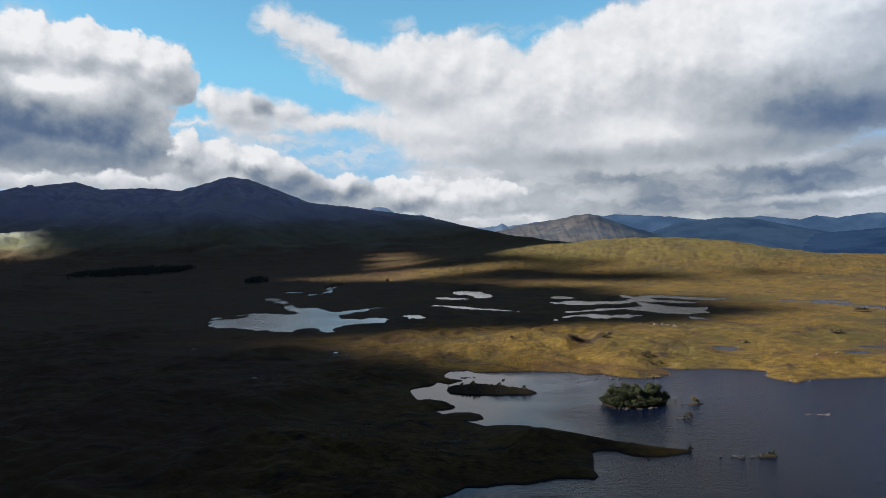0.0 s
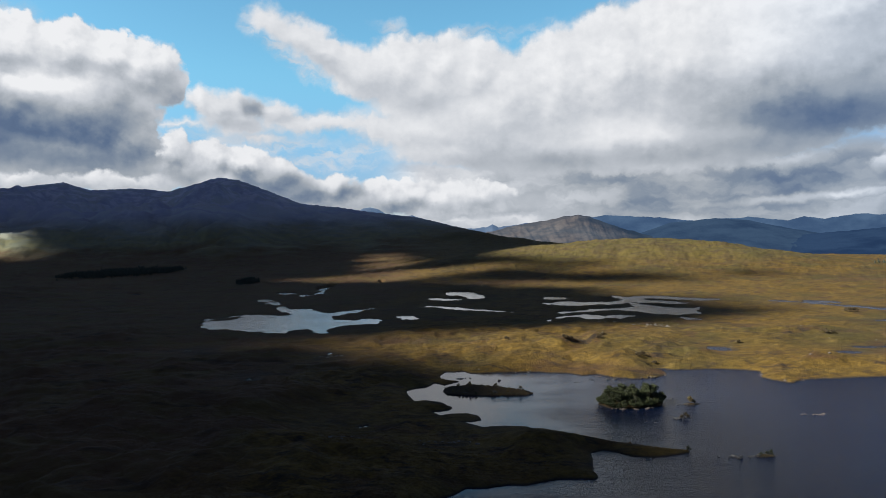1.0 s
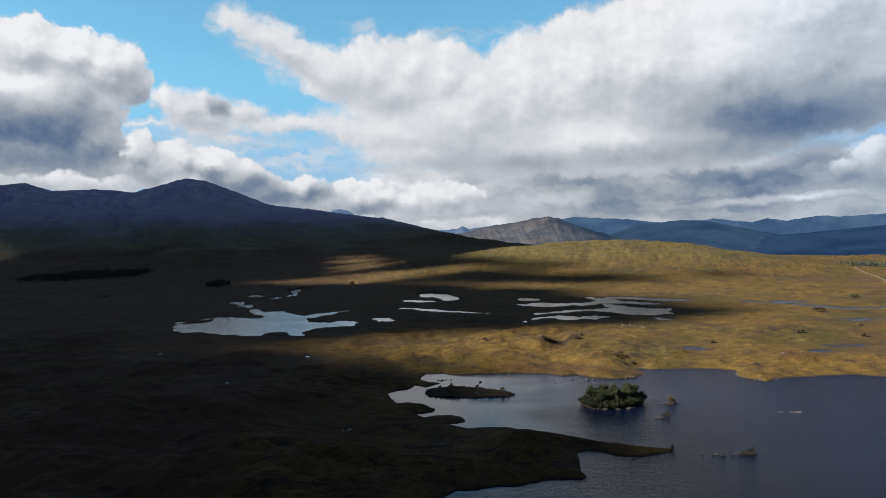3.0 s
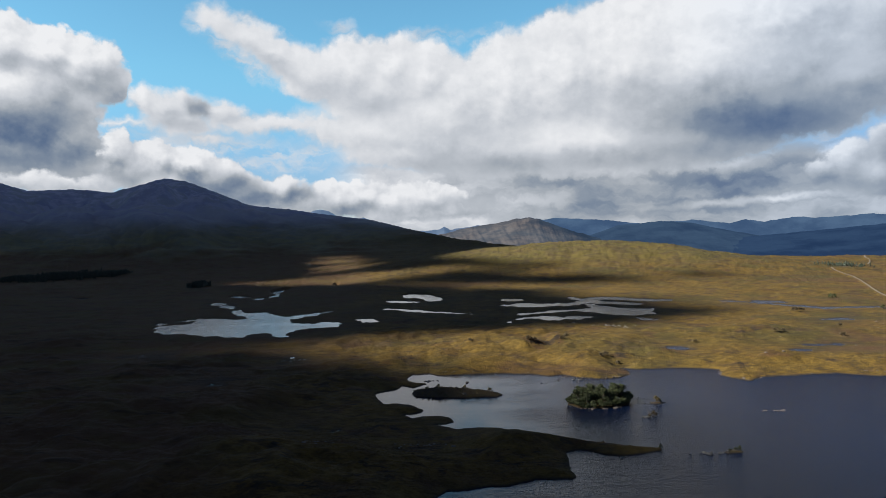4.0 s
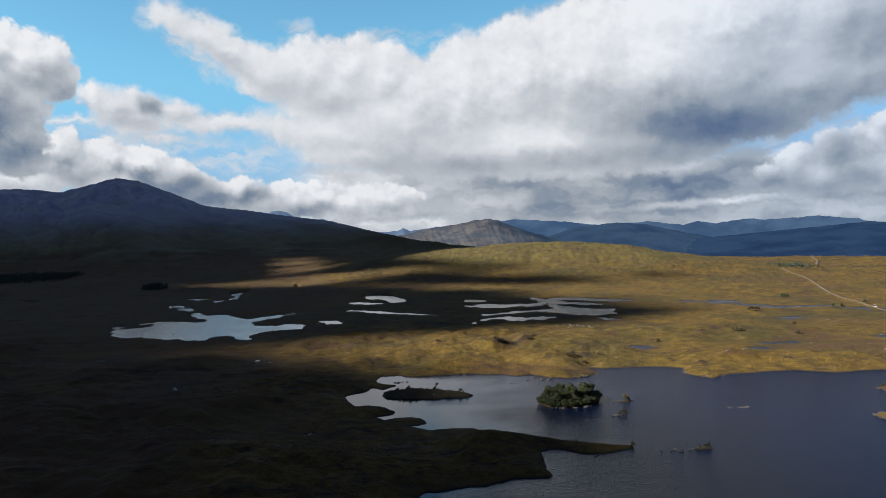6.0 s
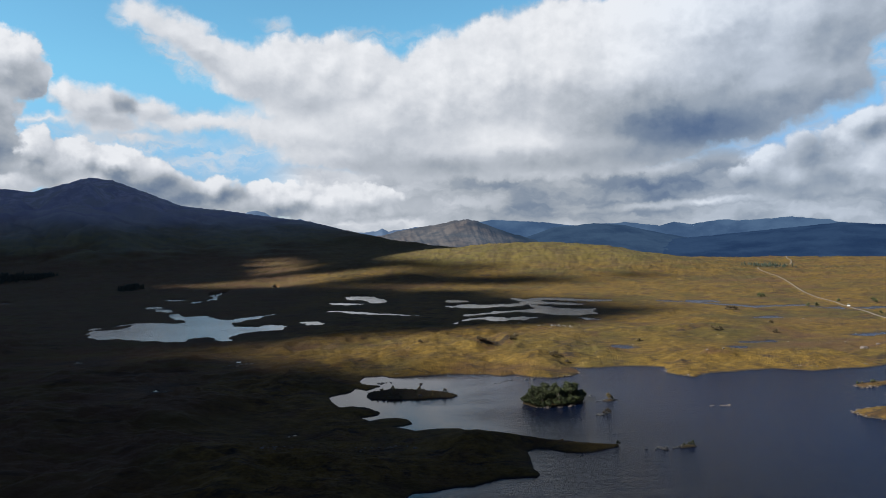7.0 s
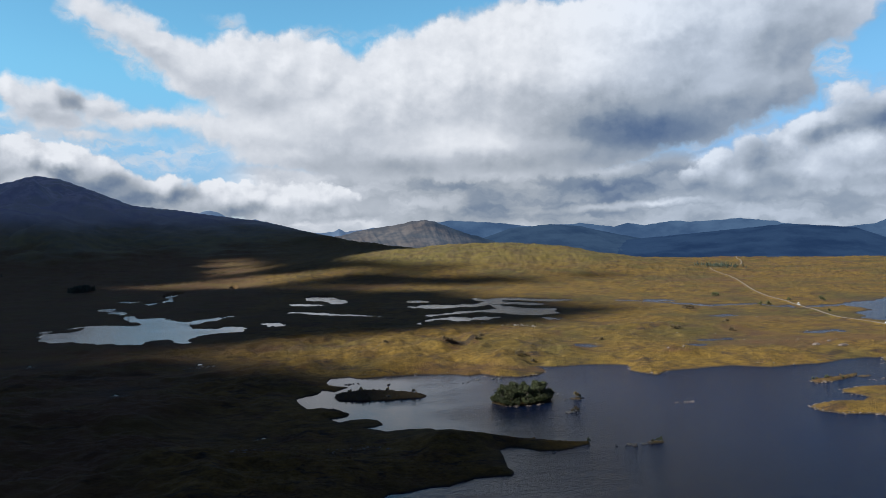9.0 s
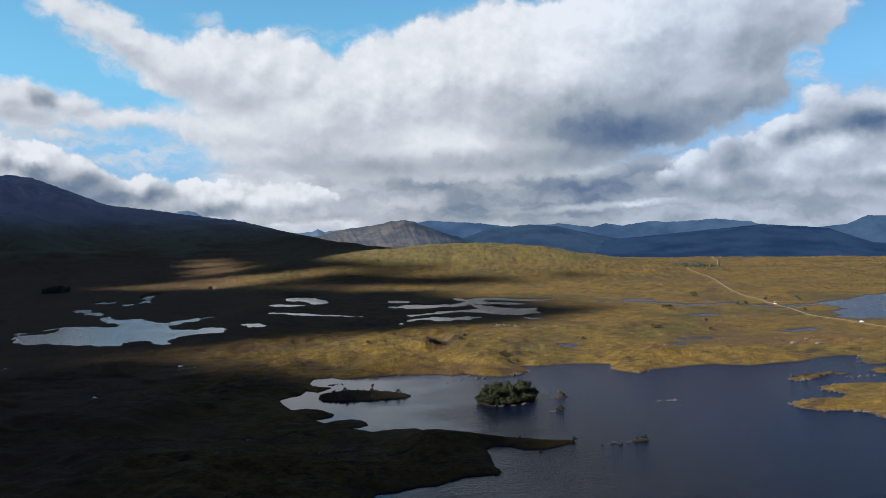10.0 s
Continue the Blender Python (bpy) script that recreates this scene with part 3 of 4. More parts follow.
def pond_line(x, y):
    """Distance from the nearest small pond, positive within."""
    w = np.full(x.shape, -80.0)
    for o in PONDS + BOG_HOLES:
        w = np.maximum(w, oval(x, y, *o))
    return w


# skyline of the western mountain by azimuth: elevation seen, range of the crest
CREST_AZ = [-60, -48, -40, -33.9, -31.8, -29.2, -27.5, -24.8, -22.0, -20.2, -18.5, -17.0, -14.8, -12.4, -9.9, -7.2, -3.0, 0.2, 3.9, 8.0, 11.0, 15.0, 20.0]
CREST_EL = [1.5, 2.8, 3.2, 3.68, 4.04, 4.45, 3.91, 4.06, 3.87, 4.41, 4.94, 4.78, 3.97, 2.96, 2.62, 2.21, 1.64, 0.88, 0.02, -0.74, -1.4, -2.0, -2.3]
CREST_R = [3300, 3700, 3900, 4000, 4050, 4050, 4000, 4000, 3950, 3900, 3850, 3800, 3700, 3600, 3450, 3300, 3000, 2750, 2450, 2100, 1950, 1900, 1900]
KNOLLS = [(100, 403, 13, 10, 7.5), (106, 386, 9, 8, 5.0), (71, 440, 10, 8, 4.5), (92, 446, 9, 7, 5.0), (97, 476, 16, 14, 3.5), (35, 486, 22, 16, 4.0), (20, 440, 30, 14, 4.0), (250, 500, 26, 10, 4.0), (348, 615, 22, 14, 6.0), (190, 470, 24, 9, 3.0), (-605, 905, 90, 60, 22.0), (-83, 323, 26, 18, 5.0), (-257, 520, 50, 30, 6.0),
          (30, 250, 30, 14, 3.0), (-60, 240, 40, 26, 6.0), (-120, 300, 50, 30, 7.0), (130, 440, 30, 16, 3.0), (210, 420, 30, 14, 2.5), (300, 480, 60, 25, 4.0)]


def ground_height(x, y):
    r, az = np.hypot(x, y), np.degrees(np.arctan2(x, y))
    w = water_depth_line(x, y) + fbm(x, y, 14, 4) * np.clip(1.9 - r / 900, 1.3, 1.5) * np.clip((r - 240) / 200, 0.45, 1) + fbm(x, y * 0.35, 10, 3) * 5.0 * np.clip((r - 450) / 150, 0, 1)
    land = np.clip(-w, 0, None)
    pond = np.clip(1 + pond_line(x, y) / 30.0, 0, 1)
    rise = 1 - np.exp(-land / (14.0 + 70.0 * pond + 70.0 * np.clip((r - 480) / 200, 0, 1) * np.clip((1260 - r) / 150, 0, 1)))
    roll = 2.4 + 2.6 * fbm(x, y, 130, 3) + 2.4 * np.abs(fbm(x, y, 46, 4)) + 1.0 * fbm(x, y, 9, 3) + 1.5 * fbm(x + 40, y * 1.4, 24, 3) * np.clip((1000 - r) / 350, 0.15, 1)
    bumps = sum(h * np.exp(-(((x - cx) / rx) ** 2 + ((y - cy) / ry) ** 2)) for cx, cy, rx, ry, h in KNOLLS)
    z = 0.3 + rise * (np.maximum(roll, 0.4) + bumps * np.clip(land / 6, 0, 1))
    z = np.where((x - 79) ** 2 + (y - 307) ** 2 < 400, 0.3 + (z - 0.3) * 0.3, z)
    # the plain climbs slowly away from the lochs
    z = z + np.clip(r - 900, 0, 1150) * 0.007 - np.clip(r - 2050, 0, 3000) * 0.045 * np.clip((az - 6) / 8, 0, 1)
    # long low hill to the north
    hx, hy = x - 400, y - 1440
    hill = np.exp(-(np.abs(hx / np.where(hx < 0, 420, 300)) ** 2.2)) * np.exp(-((hy / np.where(hy < 0, 270, 420)) ** 2))
    z = z + hill * (52 + 5 * fbm(x, y, 120, 4))
    hx, hy = x - 150, y - 1750
    z = z + 9 * np.exp(-((hx / 420) ** 2) - (hy / 330) ** 2)
    # the western mountain: concave slopes up to the crest, cut by gullies
    top_r = np.interp(az, CREST_AZ, CREST_R)
    top_z = 76 + top_r * np.tan(np.radians(np.interp(az, CREST_AZ, CREST_EL)))
    foot = np.interp(az, [-60, -34, -20, -8, 0, 8], [1500, 1500, 1450, 1450, 1500, 1550])
    s = np.clip((r - foot) / (top_r - foot), 0, 1)
    back = np.clip(1 - (r - top_r) / 1300, 0, 1)
    shape = np.where(r < top_r, s ** 1.65, back)
    fade = np.clip((az + 75) / 15, 0, 1) * np.clip((17 - az) / 9, 0, 1)
    gully = np.abs(fbm(az * 26 + fbm(x, y, 600, 3) * 60, r * 0.35, 110, 5)) * 1.0 + 0.6 * fbm(x, y, 500, 4)
    cut = 1 - np.clip(1 - np.abs(r - top_r) / 350, 0, 1)
    # a shoulder before the main top, a spur off the western top, and the corrie between them
    spur = 70 * np.exp(-(((x + 1190) / 300) ** 2) - ((y - 2800) / 260) ** 2)
    along = (x + 1850) * 0.80 - (y - 2950) * 0.60
    across = (x + 1850) * 0.60 + (y - 2950) * 0.80
    spur = spur + 34 * np.exp(-((across / 130) ** 2) - (along / 420) ** 2)
    spur = spur - 70 * np.exp(-(((x + 1480) / 260) ** 2) - ((y - 3330) / 300) ** 2)
    z = z + fade * (np.clip(top_z - 12, 0, None) * shape + (gully * 120 * np.clip(top_z / 350, 0, 1) ** 2 * np.minimum(s, 1) * cut + spur) * np.where(r < top_r, s ** 0.5, 0) * cut - 28 * s * (1 - s) * cut)
    return np.where(w > 0, -0.15 - 2.5 * (1 - np.exp(-w / 6)), z)


def sheet(name, rows, cols, verts, mat, closed=False):
    """A smooth grid mesh from an array of rows x cols points."""
    me = bpy.data.meshes.new(name)
    i = np.arange(rows - 1)[:, None] * cols
    j = np.arange(cols if closed else cols - 1)[None]
    k = (j + 1) % cols
    faces = np.stack([i + j, i + k, i + cols + k, i + cols + j], -1).reshape(-1, 4)
    me.vertices.add(len(verts))
    me.vertices.foreach_set("co", verts.astype(np.float32).ravel())
    me.loops.add(faces.size)
    me.loops.foreach_set("vertex_index", faces.astype(np.int32).ravel())
    me.polygons.add(len(faces))
    me.polygons.foreach_set("loop_start", np.arange(0, faces.size, 4, dtype=np.int32))
    me.update(calc_edges=True)
    me.polygons.foreach_set("use_smooth", np.ones(len(faces), bool))
    me.materials.append(mat)
    return new(name, me)


def build_ground():
    # rings widen outwards; the spokes are finer over the northern half
    radii = [0.05, 1.5]
    while radii[-1] < 4950:
        r = radii[-1]
        radii.append(r + (max(1.5, 0.06 * r) if r < 180 else min(max(r * r / 76000.0, 0.6), 0.009 * r)))
    radii = np.array(radii)
    front = np.arange(-47.0, 62.0, 0.085)
    rest = np.arange(62.0, 313.0, 1.2)
    ang = np.radians(np.concatenate([front, rest]))
    rr, aa = np.meshgrid(radii, ang, indexing="ij")
    x, y = (rr * np.sin(aa)).ravel(), (rr * np.cos(aa)).ravel()
    z = ground_height(x, y)
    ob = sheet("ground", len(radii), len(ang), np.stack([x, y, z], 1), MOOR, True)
    return tagged(ob, "tawny autumn moor grass, heather and peat rising to dark mountains", "ground", kind="structure")


build_ground()


def height_at(x, y):
    return float(ground_height(np.array([float(x)]), np.array([float(y)]))[0])


def build_water():
    xs, ys = np.linspace(-520, 760, 9), np.linspace(-260, 1120, 9)
    yy, xx = np.meshgrid(ys, xs, indexing="ij")
    ob = sheet("water", 9, 9, np.stack([xx.ravel(), yy.ravel(), np.zeros(81)], 1), WATER)
    return tagged(ob, "rippled grey-blue loch water reflecting the cloudy sky", "water", kind="structure")


build_water()


def far_range(name, azs, els, dist, depth, mat, label, seed=0.0, rough=10.0, gullies=6.0):
    """A far ridge with slopes before and behind its crest, laid along an arc."""
    a = np.arange(min(azs), max(azs), 0.06)
    s = np.concatenate([np.linspace(-1, 0, 40), np.linspace(0, 1, 6)[1:]])
    top = 76 + dist * np.tan(np.radians(np.interp(a, azs, els)))
    ss, aa = np.meshgrid(s, a, indexing="ij")
    tt = np.broadcast_to(top, ss.shape)
    r = dist + ss * np.where(ss < 0, depth, 120)
    x, y = r * np.sin(np.radians(aa)), r * np.cos(np.radians(aa))
    shape = np.where(ss < 0, (1 + ss) ** 1.3, 1 - ss * 0.8)
    wob = np.abs(fbm(x.ravel() + seed, y.ravel() * 0.6 + seed, 260, 5)).reshape(x.shape) * rough * (1 - np.abs(ss)) * np.minimum(1, np.abs(ss) * 4 + 0.15)
    z = -95 + (tt + 95) * shape + wob + fbm(aa.ravel() * 60 + seed, aa.ravel() * 0 + seed, 30, 4).reshape(x.shape) * rough * 0.2 * np.exp(-np.abs(ss) * 8)
    # gullies run down the face, slanting a little
    slant = (aa + ss * 2.2).ravel()
    cuts = np.abs(fbm(slant * 40 + seed, ss.ravel() * 12 + seed, 26, 4)).reshape(x.shape)
    z = z + (cuts - 0.4) * gullies * np.clip(-ss * 6, 0, 1) * np.clip((1 + ss) * 3, 0, 1)
    ob = sheet(name, len(s), len(a), np.stack([x.ravel(), y.ravel(), z.ravel()], 1), mat)
    return tagged(ob, label, "mountain", kind="structure")


PALE = hazed_material("pale_hazed_hills", (0.016, 0.020, 0.028, 1), (0.024, 0.028, 0.036, 1), (0.115, 0.205, 0.37, 1), 0.165)
BLUE = hazed_material("blue_hazed_hills", (0.012, 0.016, 0.024, 1), (0.018, 0.022, 0.030, 1), (0.046, 0.095, 0.205, 1), 0.165)
HAZY = hazed_material("hazy_blue_hills", (0.014, 0.019, 0.026, 1), (0.020, 0.026, 0.032, 1), (0.066, 0.122, 0.225, 1), 0.17)
STONY = hazed_material("hazed_stony_mountain", (0.016, 0.014, 0.012, 1), (0.036, 0.029, 0.023, 1), (0.08, 0.13, 0.21, 1), 0.13, 18.0)
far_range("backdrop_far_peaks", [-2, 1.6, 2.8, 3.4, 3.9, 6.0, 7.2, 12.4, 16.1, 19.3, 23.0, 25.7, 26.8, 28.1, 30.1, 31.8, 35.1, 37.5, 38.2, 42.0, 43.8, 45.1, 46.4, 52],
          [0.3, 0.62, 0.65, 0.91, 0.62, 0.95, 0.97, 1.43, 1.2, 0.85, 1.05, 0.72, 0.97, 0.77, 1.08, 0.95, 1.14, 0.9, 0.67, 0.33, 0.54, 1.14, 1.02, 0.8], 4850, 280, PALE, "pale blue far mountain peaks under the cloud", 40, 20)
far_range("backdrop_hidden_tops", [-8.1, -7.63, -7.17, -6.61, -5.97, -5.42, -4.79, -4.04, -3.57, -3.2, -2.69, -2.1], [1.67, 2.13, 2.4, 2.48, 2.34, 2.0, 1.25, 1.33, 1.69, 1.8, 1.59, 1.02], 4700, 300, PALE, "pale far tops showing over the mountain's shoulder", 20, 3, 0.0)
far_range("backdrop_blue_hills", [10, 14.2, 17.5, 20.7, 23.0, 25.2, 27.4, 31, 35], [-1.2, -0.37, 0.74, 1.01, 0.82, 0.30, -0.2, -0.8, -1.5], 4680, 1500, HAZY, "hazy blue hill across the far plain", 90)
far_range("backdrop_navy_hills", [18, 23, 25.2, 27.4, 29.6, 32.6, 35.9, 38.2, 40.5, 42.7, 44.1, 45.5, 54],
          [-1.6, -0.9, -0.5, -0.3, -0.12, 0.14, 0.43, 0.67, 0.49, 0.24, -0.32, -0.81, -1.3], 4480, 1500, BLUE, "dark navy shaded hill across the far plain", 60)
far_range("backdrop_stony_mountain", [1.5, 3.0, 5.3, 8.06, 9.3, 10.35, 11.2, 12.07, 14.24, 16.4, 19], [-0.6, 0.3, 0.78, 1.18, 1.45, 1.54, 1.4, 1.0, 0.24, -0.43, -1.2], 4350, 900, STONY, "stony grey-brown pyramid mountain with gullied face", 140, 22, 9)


# ---------------------------------------------------------------- clouds that shade the land
# each outline is the ground at loch level that a bank keeps from the sun
NEAR_SHADE = [
    (92, 230), (77, 253), (52, 275), (42, 298), (40, 327), (39, 356), (4, 378), (-12, 400), (-40, 434), (-92, 491),
    (-250, 515), (-900, 620), (-1100, 200), (-1000, -400), (0, -400), (80, 0), (90, 180)]
BOG_SHADE = [
    (-94, 508), (-42, 516), (-1, 526), (42, 533), (87, 514), (134, 563), (196, 591), (242, 626), (308, 647), (291, 694),
    (269, 762), (197, 849), (141, 906), (76, 999), (-3, 1058), (-97, 1117), (-230, 1149), (-353, 1188), (-492, 1270), (-714, 1441),
    (-833, 1467), (-1500, 1500), (-1500, 500), (-700, 430), (-250, 480)]
HILL_SHADE = [
    (-159, 1244), (-30, 1246), (83, 1286), (162, 1217), (251, 1171), (300, 1180), (232, 1267), (144, 1348), (57, 1615)]
HILLFOOT_SHADE = [
    (-61, 1088), (31, 1070), (162, 1026), (265, 1010), (358, 1004), (338, 1065), (240, 1112), (160, 1174), (56, 1209), (-7, 1160)]
KNOLL_SHADE = [
    (404, 1060), (463, 1050), (530, 1056), (508, 1101), (439, 1100)]
MOUNTAIN_SHADE = [
    (-761, 1330), (-643, 1254), (-494, 1192), (-376, 1193), (-237, 1201), (-156, 1216), (-186, 1573), (-210, 1936), (-114, 1901), (-81, 1512),
    (50, 1425), (164, 1451), (281, 1500), (500, 2300), (480, 3000), (300, 3800), (-500, 4900), (-4800, 4900), (-4800, 1200), (-1500, 1150)]
MOUNTAIN_GAP = [(-1144, 1708), (-1091, 1821), (-1079, 1909), (-1095, 2012), (-1193, 2160), (-1366, 2400), (-1504, 2389)]
FAR_SHADE = [(1050, 3700), (1500, 3000), (2400, 2550), (4300, 2500), (4600, 4900), (1100, 4900)]


def shade_cloud(outline, label, size, thin, rag, gap=None):
    """A cumulus bank of lumpy puffs: fine and thin along its edge, coarse within."""
    base = bmesh.new()
    bmesh.ops.create_icosphere(base, subdivisions=1, radius=1.0)
    v0 = np.array([v.co[:] for v in base.verts])
    f0 = np.array([[v.index for v in f.verts] for f in base.faces])
    base.free()
    up = 2000.0
    shift = np.array([sun_way.x, sun_way.y]) * up / sun_way.z
    lo, hi = np.min(outline, 0) - rag, np.max(outline, 0) + rag
    vs, fs, slots, count = [], [], [], 0
    coarse = size * 3.5
    for step, least, most in ((size, 0.0, coarse * 1.5), (coarse, coarse * 0.9, 1e9)):
        gx, gy = np.meshgrid(np.arange(lo[0], hi[0], step * 0.75), np.arange(lo[1], hi[1], step * 0.75), indexing="ij")
        gx = gx.ravel() + rng.uniform(-0.3, 0.3, gx.size) * step
        gy = gy.ravel() + rng.uniform(-0.3, 0.3, gy.size) * step
        d = inside(outline, gx, gy, 4000.0)
        if gap is not None:
            d = np.minimum(d, -inside(gap, gx, gy, 4000.0))
        d = d + fbm(gx, gy, rag * 5, 4) * rag
        for x, y, q in zip(*(v[(d > least) & (d < most)] for v in (gx, gy, d))):
            k = step * rng.uniform(0.75, 1.1)
            lump = 1 + 0.18 * np.sin(v0 @ rng.uniform(-4, 4, (3, 1)) + rng.uniform(0, 6))
            vs.append(v0 * lump * k * np.array([1, 1, 0.6]) + np.array([x + shift[0], y + shift[1], up + rng.uniform(0, 0.6) * min(q, 120.0)]))
            fs.append(f0 + count)
            slots += [int(q < thin)] * len(f0)
            count += len(v0)
    me = bpy.data.meshes.new("cloud")
    me.from_pydata(np.concatenate(vs).tolist(), [], np.concatenate(fs).tolist())
    me.polygons.foreach_set("use_smooth", np.ones(len(me.polygons), bool))
    me.materials.append(CLOUD)
    me.materials.append(VAPOUR)
    me.polygons.foreach_set("material_index", np.array(slots, np.int32))
    return tagged(new("cloud", me), label, "cloud", kind="structure")


shade_cloud(NEAR_SHADE, "wide cumulus bank shading the near moor", 20.0, 45.0, 12.0)
shade_cloud(BOG_SHADE, "broken cumulus bank shading the bog lochs", 20.0, 12.0, 14.0)
shade_cloud(HILL_SHADE, "small thin cumulus shading the low hill", 22.0, 30.0, 22.0)
shade_cloud(HILLFOOT_SHADE, "small thin cumulus shading the hill's foot", 20.0, 24.0, 18.0)
shade_cloud(KNOLL_SHADE, "thin shred of cumulus shading the moor", 18.0, 100.0, 12.0)
shade_cloud(MOUNTAIN_SHADE, "large cumulus bank shading the mountain", 45.0, 45.0, 30.0, MOUNTAIN_GAP)
shade_cloud(FAR_SHADE, "long cumulus bank shading the distant hills", 70.0, 70.0, 60.0)


# ---------------------------------------------------------------- things
dice = random.Random(11)


def heights(xs, ys):
    return ground_height(np.array(xs, float), np.array(ys, float))


def mesh_of(name, bm, mat, smooth=False):
    me = bpy.data.meshes.new(name)
    bm.to_mesh(me)
    bm.free()
    if smooth:
        me.polygons.foreach_set("use_smooth", np.ones(len(me.polygons), bool))
    me.materials.append(mat)
    return me


def part(name, bm, mat, parent, label="", smooth=False):
    ob = new(name, mesh_of(name, bm, mat, smooth))
    ob.parent = parent
    return tagged(ob, label)


def limb(bm, a, b, ra, rb, sides=6):
    """A tapered round limb from a to b."""
    a, b = Vector(a), Vector(b)
    turn = (b - a).to_track_quat("Z", "Y").to_matrix()
    rings = []
    for p, r in ((a, ra), (b, rb)):
        rings.append([bm.verts.new(p + turn @ Vector((r * math.cos(2 * math.pi * k / sides), r * math.sin(2 * math.pi * k / sides), 0))) for k in range(sides)])
    for k in range(sides):
        bm.faces.new((rings[0][k], rings[0][(k + 1) % sides], rings[1][(k + 1) % sides], rings[1][k]))
    bm.faces.new(rings[1])


def sprig(bm, p, size, out):
    """A small bent leaf spray of four triangles, facing outwards."""
    q = (Vector(out) + Vector((dice.gauss(0, 0.5), dice.gauss(0, 0.5), dice.gauss(0.2, 0.5)))).to_track_quat("Z", "Y").to_matrix()
    spin = dice.uniform(0, 6.28)
    mid = bm.verts.new(Vector(p) + q @ Vector((0, 0, size * 0.3)))
    rim = [bm.verts.new(Vector(p) + q @ Vector((size * dice.uniform(0.5, 1.0) * math.cos(spin + k * 1.571), size * dice.uniform(0.5, 1.0) * math.sin(spin + k * 1.571), -size * 0.15))) for k in range(4)]
    for k in range(4):
        bm.faces.new((mid, rim[k], rim[(k + 1) % 4]))


def leafy_tree(name, tall, wide, leaves, leaf_size, mat, lobes=9):
    """A tapered trunk with limbs and a crown of leaf sprays set over uneven lobes."""
    root = new(name)
    bm = bmesh.new()
    fork = tall * 0.35
    limb(bm, (0, 0, -0.5), (0.1 * wide, 0, fork), tall * 0.035, tall * 0.024, 8)
    centres = []
    for k in range(lobes):
        a = k * 2.4 + dice.uniform(-0.4, 0.4)
        rr = wide * (0.15 + 0.6 * dice.random())
        c = Vector((rr * math.cos(a), rr * math.sin(a), tall * dice.uniform(0.32, 0.85)))
        if k == 0:
            c = Vector((0, 0, tall * 0.84))
        centres.append((c, wide * dice.uniform(0.34, 0.55)))
        limb(bm, (0.1 * wide, 0, fork * dice.uniform(0.6, 1.0)), c, tall * 0.014, tall * 0.005, 5)
    part("trunk", bm, BARK, root)
    bm = bmesh.new()
    for k in range(leaves):
        c, r = centres[k % lobes]
        w = Vector((dice.gauss(0, 1), dice.gauss(0, 1), dice.gauss(0.15, 1))).normalized()
        d = r * (0.35 + 0.85 * dice.random() ** 0.7)
        p = c + Vector((w.x * d, w.y * d, w.z * d * 0.85))
        if p.z > tall * 0.08:
            sprig(bm, p, leaf_size * dice.uniform(0.6, 1.3), w)
    part("crown", bm, mat, root)
    return root


def rock_mesh(seed, flat, mat):
    bm = bmesh.new()
    bmesh.ops.create_icosphere(bm, subdivisions=2, radius=1.0)
    for v in bm.verts:
        k = 1 + 0.35 * noise.noise(v.co * 1.1 + Vector((seed, 0, 0))) + 0.16 * noise.noise(v.co * 3.1 + Vector((0, seed, 0)))
        v.co = Vector((v.co.x * k * 1.2, v.co.y * k, max(v.co.z * k * flat, -0.35)))
    return mesh_of("boulder", bm, mat)


PALE_ROCK = plain_noise("bleached_stone", (0.05, 0.047, 0.044, 1), (0.11, 0.105, 0.10, 1), 1.5)
WET_ROCK = plain_noise("wet_dark_rock", (0.012, 0.012, 0.012, 1), (0.045, 0.043, 0.040, 1), 1.6, 0.6)
ROCKS = [rock_mesh(3.1 * k, f, ROCK) for k, f in enumerate((0.55, 0.7, 0.4, 0.85))]
WET_ROCKS = [rock_mesh(3.1 * k, f, WET_ROCK) for k, f in enumerate((0.5, 0.6, 0.35, 0.75))]


def boulder(x, y, size, label, group, z=None):
    ob = new("boulder", (WET_ROCKS if "dark" in label or "wave-washed" in label else ROCKS)[dice.randrange(4)])
    z = max(height_at(x, y), -0.12 * size) if z is None else z
    ob.matrix_basis = Matrix.LocRotScale((x, y, z + 0.12 * size), Euler((dice.uniform(-0.15, 0.15), dice.uniform(-0.15, 0.15), dice.uniform(0, 6.28))), (size * dice.uniform(0.8, 1.3), size * dice.uniform(0.7, 1.1), size * dice.uniform(0.7, 1.2)))
    return tagged(ob, label, "boulder", group)


# the wooded islet
TREES = [leafy_tree("tree", 7.0, 2.6, 1000, 0.34, LEAF), leafy_tree("tree", 5.6, 2.7, 1000, 0.34, LEAF, 11), leafy_tree("tree", 8.4, 2.3, 950, 0.33, LEAF, 10), leafy_tree("tree", 3.9, 2.2, 650, 0.32, LEAF, 8)]
spots = []
while len(spots) < 46:
    x, y = dice.uniform(62, 95), dice.uniform(295, 320)
    d = float(inside(TREE_ISLE, np.array([x]), np.array([y]))[0])
    if d > -0.3 and all((x - a) ** 2 + (y - b) ** 2 > (6.0 if d > 2 else 3.2) for a, b, _ in spots):
        spots.append((x, y, d))
